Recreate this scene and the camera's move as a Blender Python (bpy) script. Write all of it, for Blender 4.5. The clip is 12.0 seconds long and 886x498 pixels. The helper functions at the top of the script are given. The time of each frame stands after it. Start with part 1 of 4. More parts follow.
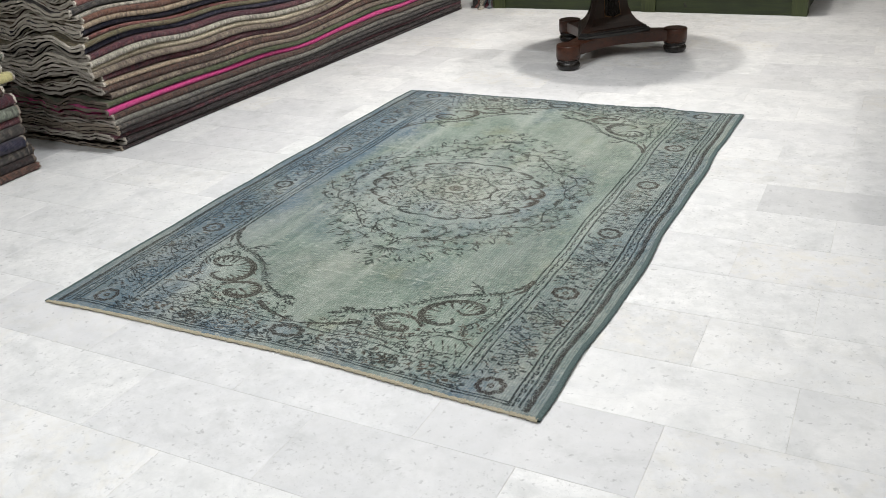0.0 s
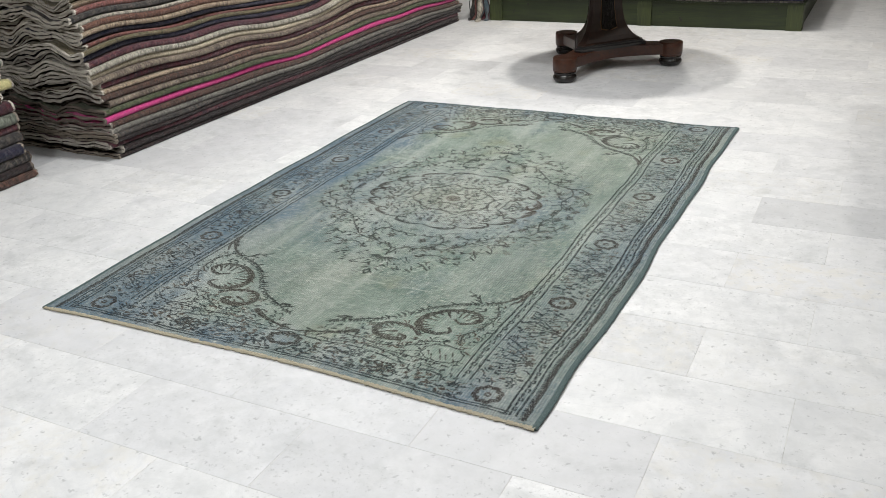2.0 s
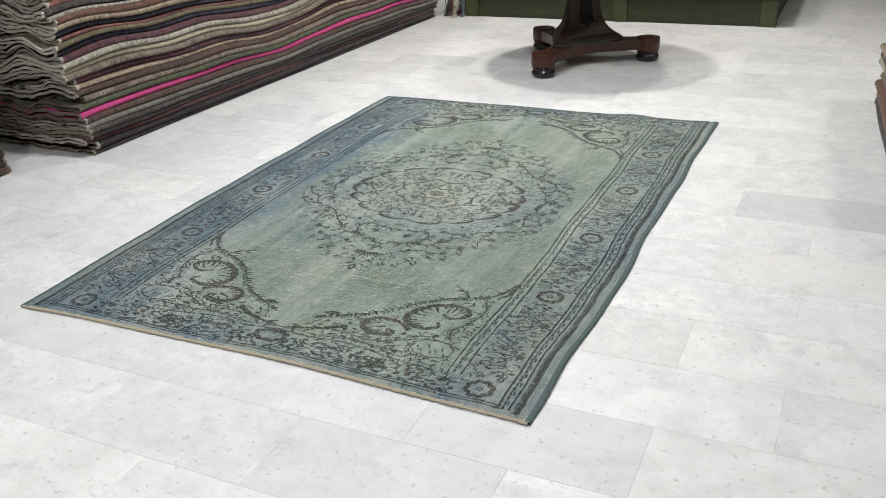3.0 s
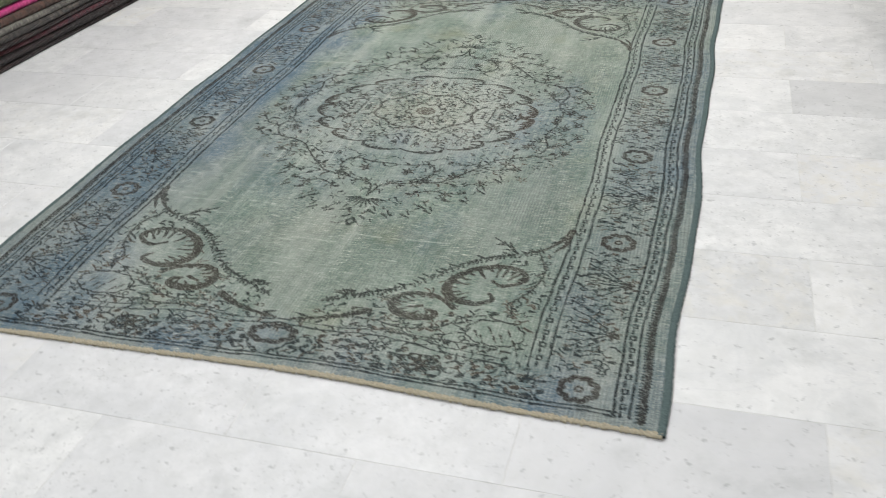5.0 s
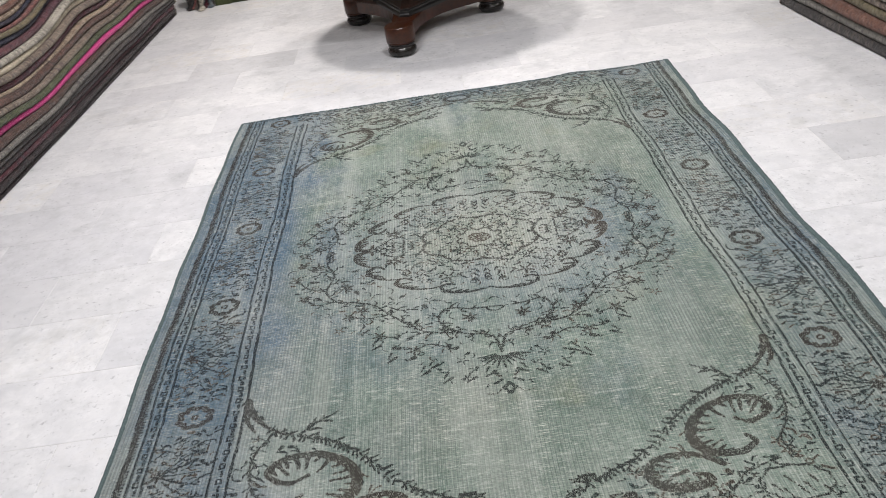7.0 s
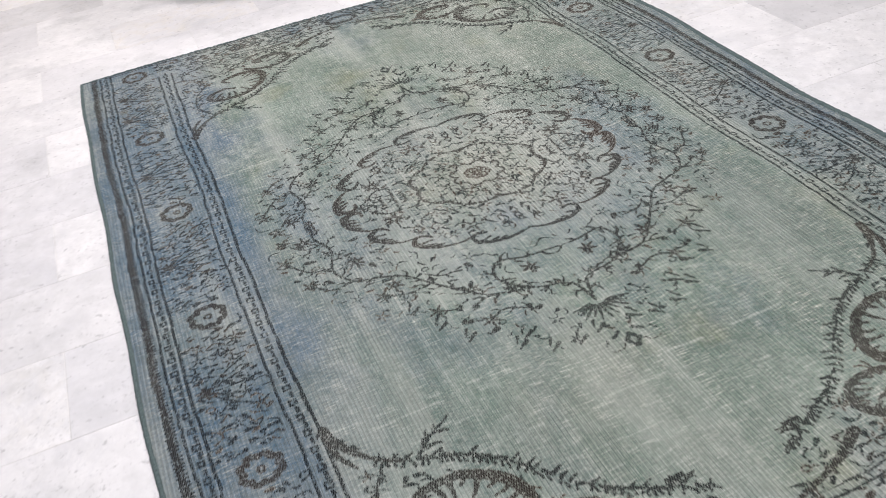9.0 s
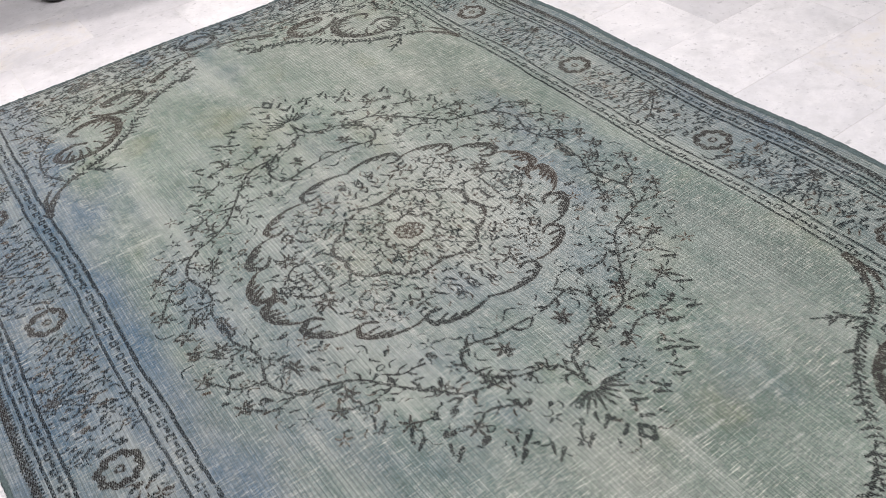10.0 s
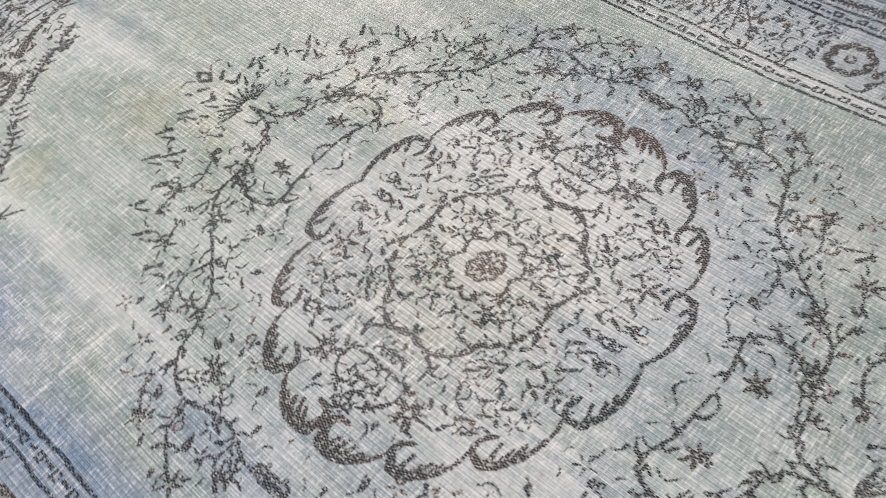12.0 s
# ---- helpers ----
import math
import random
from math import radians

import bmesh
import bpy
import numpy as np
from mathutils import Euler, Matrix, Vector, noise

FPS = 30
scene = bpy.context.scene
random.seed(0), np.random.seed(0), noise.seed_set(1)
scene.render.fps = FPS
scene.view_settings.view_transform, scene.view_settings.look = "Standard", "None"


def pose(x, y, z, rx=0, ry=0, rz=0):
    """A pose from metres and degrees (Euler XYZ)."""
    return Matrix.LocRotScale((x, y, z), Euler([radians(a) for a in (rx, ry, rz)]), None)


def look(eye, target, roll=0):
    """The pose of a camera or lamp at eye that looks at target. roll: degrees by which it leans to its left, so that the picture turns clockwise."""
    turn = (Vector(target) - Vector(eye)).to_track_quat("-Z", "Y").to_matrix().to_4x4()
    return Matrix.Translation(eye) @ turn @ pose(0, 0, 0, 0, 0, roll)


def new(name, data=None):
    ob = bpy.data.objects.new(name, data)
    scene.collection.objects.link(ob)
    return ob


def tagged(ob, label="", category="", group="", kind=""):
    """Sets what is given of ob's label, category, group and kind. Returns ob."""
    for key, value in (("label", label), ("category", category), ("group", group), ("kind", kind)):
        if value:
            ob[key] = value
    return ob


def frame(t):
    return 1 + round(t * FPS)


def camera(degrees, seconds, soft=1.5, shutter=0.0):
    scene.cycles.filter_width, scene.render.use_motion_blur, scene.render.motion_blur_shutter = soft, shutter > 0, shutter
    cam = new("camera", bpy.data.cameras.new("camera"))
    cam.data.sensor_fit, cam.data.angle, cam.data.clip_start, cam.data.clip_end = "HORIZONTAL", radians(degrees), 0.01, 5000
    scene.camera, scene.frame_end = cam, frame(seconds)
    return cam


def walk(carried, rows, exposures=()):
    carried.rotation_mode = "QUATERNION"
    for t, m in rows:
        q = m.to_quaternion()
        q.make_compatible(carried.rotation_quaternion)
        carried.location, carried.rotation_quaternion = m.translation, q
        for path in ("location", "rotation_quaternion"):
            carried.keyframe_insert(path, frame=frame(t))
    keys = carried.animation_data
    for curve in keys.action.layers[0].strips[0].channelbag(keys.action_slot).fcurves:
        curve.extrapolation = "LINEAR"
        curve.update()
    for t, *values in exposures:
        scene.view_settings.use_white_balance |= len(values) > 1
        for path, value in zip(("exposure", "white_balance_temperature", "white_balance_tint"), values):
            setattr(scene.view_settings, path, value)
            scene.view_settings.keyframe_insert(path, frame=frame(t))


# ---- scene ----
cam = camera(54.3, 12.0, soft=0.5, shutter=0.28)
PATH = [
    (0, (2.736, -1.859, 1.518), (1.876, -0.273, 0.655), -3.9),
    (0.5, (2.743, -1.865, 1.518), (1.885, -0.272, 0.665), -3.4),
    (1, (2.746, -1.876, 1.515), (1.873, -0.289, 0.668), -3.4),
    (1.5, (2.736, -1.874, 1.515), (1.869, -0.284, 0.668), -3.4),
    (2, (2.732, -1.879, 1.518), (1.88, -0.276, 0.678), -3.3),
    (2.5, (2.714, -1.884, 1.518), (1.89, -0.268, 0.676), -2.7),
    (3, (2.674, -1.892, 1.502), (1.882, -0.263, 0.654), -2.8),
    (3.2, (2.653, -1.903, 1.496), (1.883, -0.265, 0.645), -3.1),
    (4.8, (2.141, -1.416, 1.363), (1.544, 0.154, 0.277), -5.4),
    (5, (2.0, -1.366, 1.368), (1.462, 0.222, 0.277), -4.4),
    (5.5, (1.764, -1.289, 1.405), (1.217, 0.31, 0.334), -7.8),
    (6, (1.513, -1.117, 1.425), (1.018, 0.541, 0.421), -10.5),
    (6.5, (1.211, -1.058, 1.418), (0.928, 0.669, 0.45), -10.4),
    (6.7, (1.098, -1.072, 1.444), (0.912, 0.666, 0.472), -9.9),
    (8.3, (0.346, -0.787, 1.401), (0.675, 0.862, 0.318), -9.2),
    (8.5, (0.277, -0.755, 1.424), (0.627, 0.853, 0.288), -9.9),
    (9, (0.238, -0.479, 1.378), (0.699, 1.045, 0.168), -9.7),
    (9.5, (0.262, -0.204, 1.405), (0.863, 1.226, 0.143), -8.8),
    (10, (0.219, 0.03, 1.405), (0.966, 1.337, 0.087), -8.5),
    (10.5, (0.221, 0.221, 1.389), (0.986, 1.467, 0.025), -9.7),
    (11, (0.32, 0.473, 1.369), (1.037, 1.668, -0.066), -11.1),
    (11.5, (0.372, 0.677, 1.322), (1.081, 1.723, -0.228), -11.2),
    (12, (0.393, 0.907, 1.276), (1.13, 1.818, -0.345), -11.0),
]
walk(cam, [(t, look(eye, target, roll)) for t, eye, target, roll in PATH],
     exposures=[(0, 0.0, 6500, 10), (5, -0.12, 6500, 10), (6, -0.15, 6500, 13), (6.7, -0.13, 6480, 15), (8.3, -0.02, 6480, 18), (9.5, -0.05, 6500, 19), (11, 0.02, 6590, 23), (12, 0.43, 6590, 28)])

# ---- light ----
world = bpy.data.worlds.new("showroom_air")
scene.world = world
world.use_nodes = True
world.node_tree.nodes["Background"].inputs[0].default_value = (0.9, 0.95, 1.0, 1)
world.node_tree.nodes["Background"].inputs[1].default_value = 0.05

CEILING = 3.3
LAMP_POWER = 51
WARM, COOL = (1.0, 0.955, 0.895), (0.985, 0.99, 0.985)
LAMPS = [(0.28, 4.47, 1.30), (1.27, 5.33, 0.95), (0.2, 1.8, 1.05), (1.45, 1.8, 1.05), (-2.6, 4.6, 0.55), (4.0, 3.4, 0.6), (0.2, -1.5, 1.05), (2.4, -1.5, 1.05)]


# ---- helpers for building ----
def part(name, bm, material, parent=None, label="", smooth=False):
    me = bpy.data.meshes.new(name)
    bm.to_mesh(me)
    bm.free()
    me.materials.append(material)
    if smooth:
        me.shade_smooth()
    ob = new(name, me)
    if parent:
        ob.parent = parent
    if label:
        ob["label"] = label
    return ob


def box(bm, lo, hi, bevel=0.0):
    res = bmesh.ops.create_cube(bm, size=1.0)
    vs = res["verts"]
    for v in vs:
        v.co = Vector([lo[k] + (v.co[k] + 0.5) * (hi[k] - lo[k]) for k in range(3)])
    if bevel:
        es = list({e for v in vs for e in v.link_edges})
        bmesh.ops.bevel(bm, geom=es, offset=bevel, segments=2, affect="EDGES", profile=0.6)
    return bm


def boxed(lo, hi, bevel=0.0):
    return box(bmesh.new(), lo, hi, bevel)


def lathe(profile, seg=32):
    """A turned shape from (radius, height) pairs."""
    bm = bmesh.new()
    rings = []
    for r, z in profile:
        rings.append([bm.verts.new((r * math.cos(2 * math.pi * k / seg), r * math.sin(2 * math.pi * k / seg), z)) for k in range(seg)])
    for a, b in zip(rings, rings[1:]):
        for k in range(seg):
            bm.faces.new((a[k], a[(k + 1) % seg], b[(k + 1) % seg], b[k]))
    bm.faces.new(list(reversed(rings[0])))
    bm.faces.new(rings[-1])
    return bm


def grid_mesh(name, rows, material):
    """A sheet from a 2D grid of points (numpy, n x m x 3)."""
    n, m = rows.shape[:2]
    idx = np.arange(n * m).reshape(n, m)
    faces = np.stack([idx[:-1, :-1], idx[:-1, 1:], idx[1:, 1:], idx[1:, :-1]], -1).reshape(-1, 4)
    me = bpy.data.meshes.new(name)
    me.vertices.add(n * m)
    me.vertices.foreach_set("co", rows.reshape(-1).astype(np.float32))
    me.loops.add(faces.size)
    me.loops.foreach_set("vertex_index", faces.reshape(-1).astype(np.int32))
    me.polygons.add(len(faces))
    me.polygons.foreach_set("loop_start", np.arange(0, faces.size, 4, dtype=np.int32))
    me.polygons.foreach_set("loop_total", np.full(len(faces), 4, dtype=np.int32))
    me.update(calc_edges=True)
    me.validate()
    me.materials.append(material)
    return me


# ---- materials ----
class Nodes:
    def __init__(self, name):
        self.mat = bpy.data.materials.new(name)
        self.mat.use_nodes = True
        self.t = self.mat.node_tree
        self.bsdf = self.t.nodes["Principled BSDF"]

    def node(self, kind, **inputs):
        n = self.t.nodes.new(kind)
        for k, v in inputs.items():
            self.put(n, k, v)
        return n

    def put(self, n, key, v):
        sock = n.inputs[int(key[1:])] if key[0] == "i" and key[1:].isdigit() else n.inputs[key.replace("_", " ")]
        if isinstance(v, bpy.types.NodeSocket):
            self.t.links.new(v, sock)
        else:
            sock.default_value = v

    def mix(self, a, b, f, blend="MIX"):
        n = self.t.nodes.new("ShaderNodeMix")
        n.data_type, n.blend_type = "RGBA", blend
        self.put(n, "i0", f)
        self.put(n, "i6", a if not isinstance(a, tuple) else (*a, 1)[:4])
        self.put(n, "i7", b if not isinstance(b, tuple) else (*b, 1)[:4])
        return n.outputs[2]

    def math(self, op, a, b=0.0, clamp=False):
        n = self.t.nodes.new("ShaderNodeMath")
        n.operation, n.use_clamp = op, clamp
        self.put(n, "i0", a)
        self.put(n, "i1", b)
        return n.outputs[0]

    def ramp(self, v, lo, hi, a=0.0, b=1.0):
        n = self.t.nodes.new("ShaderNodeMapRange")
        for k, x in zip(("i0", "i1", "i2", "i3", "i4"), (v, lo, hi, a, b)):
            self.put(n, k, x)
        return n.outputs[0]

    def coord(self, which="Object", scale=(1, 1, 1), turn=(0, 0, 0), shift=(0, 0, 0)):
        if which == "World":
            src = self.t.nodes.new("ShaderNodeNewGeometry").outputs["Position"]
        else:
            src = self.t.nodes.new("ShaderNodeTexCoord").outputs[which]
        m = self.t.nodes.new("ShaderNodeMapping")
        self.put(m, "Vector", src)
        self.put(m, "Scale", scale)
        self.put(m, "Rotation", turn)
        self.put(m, "Location", shift)
        return m.outputs[0]

    def noise(self, vec, scale, detail=3.0, rough=0.55, dist=0.0):
        n = self.node("ShaderNodeTexNoise", Vector=vec, Scale=scale, Detail=detail, Roughness=rough, Distortion=dist)
        return n.outputs[0]

    def bump(self, h, strength, dist):
        n = self.node("ShaderNodeBump", Strength=strength, Distance=dist, Height=h)
        self.put(self.bsdf, "Normal", n.outputs[0])

    def done(self, color, rough, metal=0.0, spec=0.5):
        self.put(self.bsdf, "Base_Color", color if not isinstance(color, tuple) else (*color, 1)[:4])
        self.put(self.bsdf, "Roughness", rough)
        self.put(self.bsdf, "Metallic", metal)
        self.put(self.bsdf, "Specular_IOR_Level", spec)
        return self.mat


def marble():
    n = Nodes("white_marble")
    rnd = n.node("ShaderNodeObjectInfo").outputs["Random"]
    base = n.t.nodes.new("ShaderNodeVectorMath")
    base.operation = "ADD"
    pos = n.t.nodes.new("ShaderNodeNewGeometry").outputs["Position"]
    comb = n.node("ShaderNodeCombineXYZ", X=n.math("MULTIPLY", rnd, 37.0), Y=n.math("MULTIPLY", rnd, 91.0), Z=0.0)
    n.put(base, "i0", pos)
    n.put(base, "i1", comb.outputs[0])
    p = base.outputs[0]
    cloud = n.ramp(n.noise(p, 3.2, 5, 0.6, 1.2), 0.38, 0.72)
    fine = n.ramp(n.noise(p, 14.0, 5, 0.65, 0.6), 0.45, 0.75)
    col = n.mix((0.708, 0.713, 0.716), (0.50, 0.515, 0.53), n.math("MULTIPLY", cloud, 0.62))
    tint = n.ramp(n.math("FRACT", n.math("MULTIPLY", rnd, 7.31)), 0.55, 1.0)
    col = n.mix(col, (0.46, 0.465, 0.50), n.math("MULTIPLY", tint, 0.34))
    shade = n.node("ShaderNodeSeparateColor", Color=n.node("ShaderNodeObjectInfo").outputs["Color"]).outputs[0]
    col = n.mix(col, (0.40, 0.405, 0.42), n.math("MULTIPLY", n.ramp(shade, 1.0, 0.0, 0.0, 0.62), n.ramp(n.noise(p, 4.5, 4, 0.6), 0.30, 0.60, 0.55, 1.0)))
    warm = n.ramp(n.math("FRACT", n.math("MULTIPLY", rnd, 13.7)), 0.6, 1.0)
    col = n.mix(col, (0.73, 0.68, 0.57), n.math("MULTIPLY", n.math("MULTIPLY", warm, fine), 0.55))
    col = n.mix(col, (0.50, 0.51, 0.50), n.math("MULTIPLY", fine, 0.30))
    smudge = n.ramp(n.noise(n.coord("World", shift=(4, 1, 0)), 5.0, 6, 0.66, 0.3), 0.54, 0.74)
    col = n.mix(col, (0.36, 0.375, 0.38), n.math("MULTIPLY", smudge, 0.55))
    # grey crystals and pits that gather in clusters
    mott = n.ramp(n.noise(p, 16.0, 7, 0.72), 0.40, 0.74)
    own = n.math("FRACT", n.math("MULTIPLY", rnd, 29.3))
    col = n.mix(col, (0.42, 0.43, 0.435), n.math("MULTIPLY", mott, n.ramp(own, 0.1, 0.9, 0.20, 0.55)))
    area = n.ramp(n.noise(p, 6.0, 3), 0.42, 0.62)
    speck = n.ramp(n.noise(p, 75.0, 4, 0.7), 0.57, 0.68)
    col = n.mix(col, (0.27, 0.28, 0.28), n.math("MULTIPLY", n.math("MULTIPLY", speck, area), n.ramp(own, 0.0, 0.9, 0.20, 0.65)))
    pit = n.ramp(n.noise(p, 40.0, 4, 0.65), 0.605, 0.68)
    col = n.mix(col, (0.27, 0.28, 0.29), n.math("MULTIPLY", pit, 0.55))
    vein = n.math("ABSOLUTE", n.math("SUBTRACT", n.noise(p, 2.4, 6, 0.6, 2.0), 0.5))
    col = n.mix(col, (0.55, 0.56, 0.58), n.ramp(vein, 0.0, 0.02, 0.35, 0.0))
    n.bump(n.noise(p, 60.0, 3), 0.12, 0.002)
    return n.done(col, n.ramp(fine, 0, 1, 0.42, 0.58), spec=0.3)


def grout():
    n = Nodes("grey_grout")
    p = n.coord("World")
    return n.done(n.mix((0.64, 0.64, 0.62), (0.40, 0.40, 0.39), n.ramp(n.noise(p, 9.0, 4), 0.42, 0.7)), 0.9)


def plaster(name, c):
    n = Nodes(name)
    p = n.coord("World")
    n.bump(n.noise(p, 80.0, 3), 0.2, 0.003)
    return n.done(n.mix(c, tuple(0.9 * x for x in c), n.noise(p, 2.0, 4)), 0.9)


def carpet(name, c, c2, inked):
    """A knotted rug seen on its folds: mottled motifs over a ground, pile grain and rows."""
    n = Nodes(name)
    rnd = n.node("ShaderNodeObjectInfo").outputs["Random"]
    comb = n.node("ShaderNodeCombineXYZ", X=n.math("MULTIPLY", rnd, 31.0), Y=n.math("MULTIPLY", rnd, 17.0), Z=n.math("MULTIPLY", rnd, 53.0))
    def shifted(scale):
        v = n.t.nodes.new("ShaderNodeVectorMath")
        v.operation = "ADD"
        n.put(v, "i0", n.coord("Object", scale=scale))
        n.put(v, "i1", comb.outputs[0])
        return v.outputs[0]
    fine, p = shifted((22, 60, 22)), shifted((1, 1, 1))
    motif = n.ramp(n.noise(fine, 1.0, 3, 0.6, 1.0), 0.46, 0.56)
    fade = n.ramp(n.noise(p, 3.0, 3), 0.30, 0.62)
    col = n.mix(c, c2, n.math("MULTIPLY", motif, fade))
    col = n.mix(col, tuple(min(1.0, 0.16 + 1.5 * x) for x in c), n.math("MULTIPLY", n.ramp(n.noise(shifted((40, 95, 40)), 1.0, 3, 0.6), 0.56, 0.66), 0.42))
    col = n.mix(col, (0.010, 0.009, 0.010), n.math("MULTIPLY", n.ramp(n.noise(shifted((30, 75, 30)), 1.0, 3, 0.6, 1.2), 0.52, 0.58), inked))
    grain = n.noise(p, 240.0, 3)
    rows = n.node("ShaderNodeTexWave", Vector=p, Scale=40.0, Distortion=1.5, Detail=1.0)
    rows.bands_direction = "Y"
    col = n.mix(col, tuple(0.35 * x for x in c), n.math("MULTIPLY", n.ramp(grain, 0.45, 0.7), 0.7))
    n.bump(n.math("ADD", grain, n.math("MULTIPLY", rows.outputs["Fac"], 0.25)), 0.9, 0.006)
    n.put(n.bsdf, "Sheen_Weight", 0.15)
    return n.done(col, 0.95, spec=0.1)


def plain_cloth(name, c):
    n = Nodes(name)
    p = n.coord("World")
    g = n.noise(p, 260.0, 3)
    n.bump(g, 0.8, 0.004)
    return n.done(n.mix(c, tuple(0.5 * x for x in c), n.ramp(g, 0.35, 0.75)), 0.95, spec=0.1)


def wood(name, dark, light, along, scale=9.0, rough=0.3, stretch=14.0):
    n = Nodes(name)
    sc = [stretch] * 3
    sc["XYZ".index(along)] = 1.0
    p = n.coord("Object", scale=tuple(sc))
    g = n.noise(p, scale * 0.5, 6, 0.65, 0.8)
    big = n.noise(n.coord("Object"), 4.0, 3)
    col = n.mix(dark, light, n.ramp(g, 0.35, 0.68))
    col = n.mix(col, dark, n.math("MULTIPLY", n.ramp(big, 0.45, 0.7), 0.5))
    n.bump(g, 0.15, 0.002)
    return n.done(col, n.ramp(g, 0.3, 0.7, rough, rough + 0.15))


def rug_material():
    n = Nodes("overdyed_worn_wool")
    at = n.node("ShaderNodeAttribute")
    at.attribute_name = "weave"
    sep = n.node("ShaderNodeSeparateColor", Color=at.outputs["Color"])
    ink, rust, blue = sep.outputs
    tone = at.outputs["Alpha"]
    p = n.coord("World")
    patch = n.ramp(n.noise(p, 5.5, 6, 0.62, 0.8), 0.34, 0.66)
    small = n.ramp(n.noise(p, 26.0, 4, 0.6), 0.35, 0.7)
    green = n.mix((0.096, 0.158, 0.123), (0.181, 0.250, 0.204), patch)
    yellow = n.ramp(n.noise(n.coord("World", shift=(7, 3, 0)), 3.6, 4), 0.56, 0.74)
    green = n.mix(green, (0.205, 0.225, 0.118), n.math("MULTIPLY", yellow, 0.65))
    dye = n.mix((0.050, 0.097, 0.156), (0.094, 0.152, 0.228), small)
    dye = n.mix(dye, (0.044, 0.110, 0.182), n.ramp(blue, 0.6, 1.0))
    col = n.mix(green, dye, blue)
    col = n.mix(col, (0.36, 0.39, 0.36), n.math("MULTIPLY", small, 0.20))
    # palest where the pile is worn down round the middle
    bare = n.ramp(n.noise(n.coord("World", scale=(1, 0.7, 1), shift=(2, 6, 0)), 2.3, 5, 0.65), 0.48, 0.70)
    col = n.mix(col, (0.38, 0.40, 0.36), n.math("MULTIPLY", bare, 0.42))
    col = n.mix(col, (0.34, 0.305, 0.24), n.math("MULTIPLY", rust, 0.60))
    col = n.mix(col, (0.05, 0.07, 0.065), n.ramp(tone, 0.0, 0.5, 0.55, 0.0))
    col = n.mix(col, (0.44, 0.46, 0.42), n.ramp(tone, 0.55, 1.0, 0.0, 0.55))
    # bare cotton foundation shows as pale short dashes along the weft and faint bands along the warp
    dash = n.ramp(n.noise(n.coord("World", scale=(26, 300, 1)), 1.0, 2, 0.6), 0.55, 0.72)
    worn = n.ramp(n.noise(n.coord("World", scale=(7.0, 2.2, 1), shift=(3, 0, 0)), 1.0, 5, 0.6), 0.38, 0.68)
    dash = n.math("MULTIPLY", dash, n.math("MULTIPLY", worn, 1.0))
    col = n.mix(col, (0.64, 0.64, 0.56), dash)
    band = n.ramp(n.noise(n.coord("World", scale=(9.0, 0.9, 1), shift=(1, 5, 0)), 1.0, 3), 0.48, 0.80)
    col = n.mix(col, (0.40, 0.43, 0.39), n.math("MULTIPLY", band, 0.6))
    weft = n.ramp(n.noise(n.coord("World", scale=(75, 217, 1), shift=(0, 9, 0)), 1.0, 2, 0.5), 0.45, 0.75)
    col = n.mix(col, (0.52, 0.53, 0.48), n.math("MULTIPLY", weft, n.ramp(n.noise(p, 7.0, 4), 0.3, 0.72, 0.06, 0.50)))
    rib = n.node("ShaderNodeTexWave", Vector=n.coord("World"), Scale=68.3, Distortion=0.5, Detail=1.0)
    rib.bands_direction = "Y"
    cols = n.node("ShaderNodeTexWave", Vector=n.coord("World"), Scale=98.0, Distortion=0.6, Detail=1.0)
    cols.bands_direction = "X"
    wide = n.node("ShaderNodeTexWave", Vector=n.coord("World"), Scale=34.0, Distortion=0.9, Detail=1.5)
    wide.bands_direction = "X"
    lines = n.math("MULTIPLY", n.ramp(cols.outputs["Fac"], 0.3, 1.0), n.ramp(rib.outputs["Fac"], 0.0, 1.0, 0.55, 1.0))
    col = n.mix(col, (0.50, 0.52, 0.49), n.math("MULTIPLY", lines, n.ramp(n.noise(p, 4.0, 4), 0.35, 0.7, 0.06, 0.30)))
    col = n.mix(col, (0.055, 0.075, 0.068), n.math("MULTIPLY", n.ramp(wide.outputs["Fac"], 0.45, 1.0), n.ramp(n.noise(p, 3.1, 3), 0.35, 0.65, 0.10, 0.42)))
    dark = n.mix((0.005, 0.007, 0.009), (0.030, 0.019, 0.014), rust)
    col = n.mix(col, dark, n.math("MULTIPLY", ink, n.math("MULTIPLY", n.ramp(weft, 0.4, 1.0, 1.0, 0.85), n.ramp(n.math("MULTIPLY", cols.outputs["Fac"], worn), 0.25, 0.9, 1.0, 0.75))))
    knots = n.noise(p, 420.0, 2)
    h = n.math("ADD", n.math("ADD", n.math("MULTIPLY", rib.outputs["Fac"], 0.4), n.math("MULTIPLY", wide.outputs["Fac"], 0.8)), n.math("ADD", knots, n.math("MULTIPLY", tone, 0.8)))
    n.bump(h, 0.8, 0.0028)
    return n.done(col, 0.9, spec=0.12)


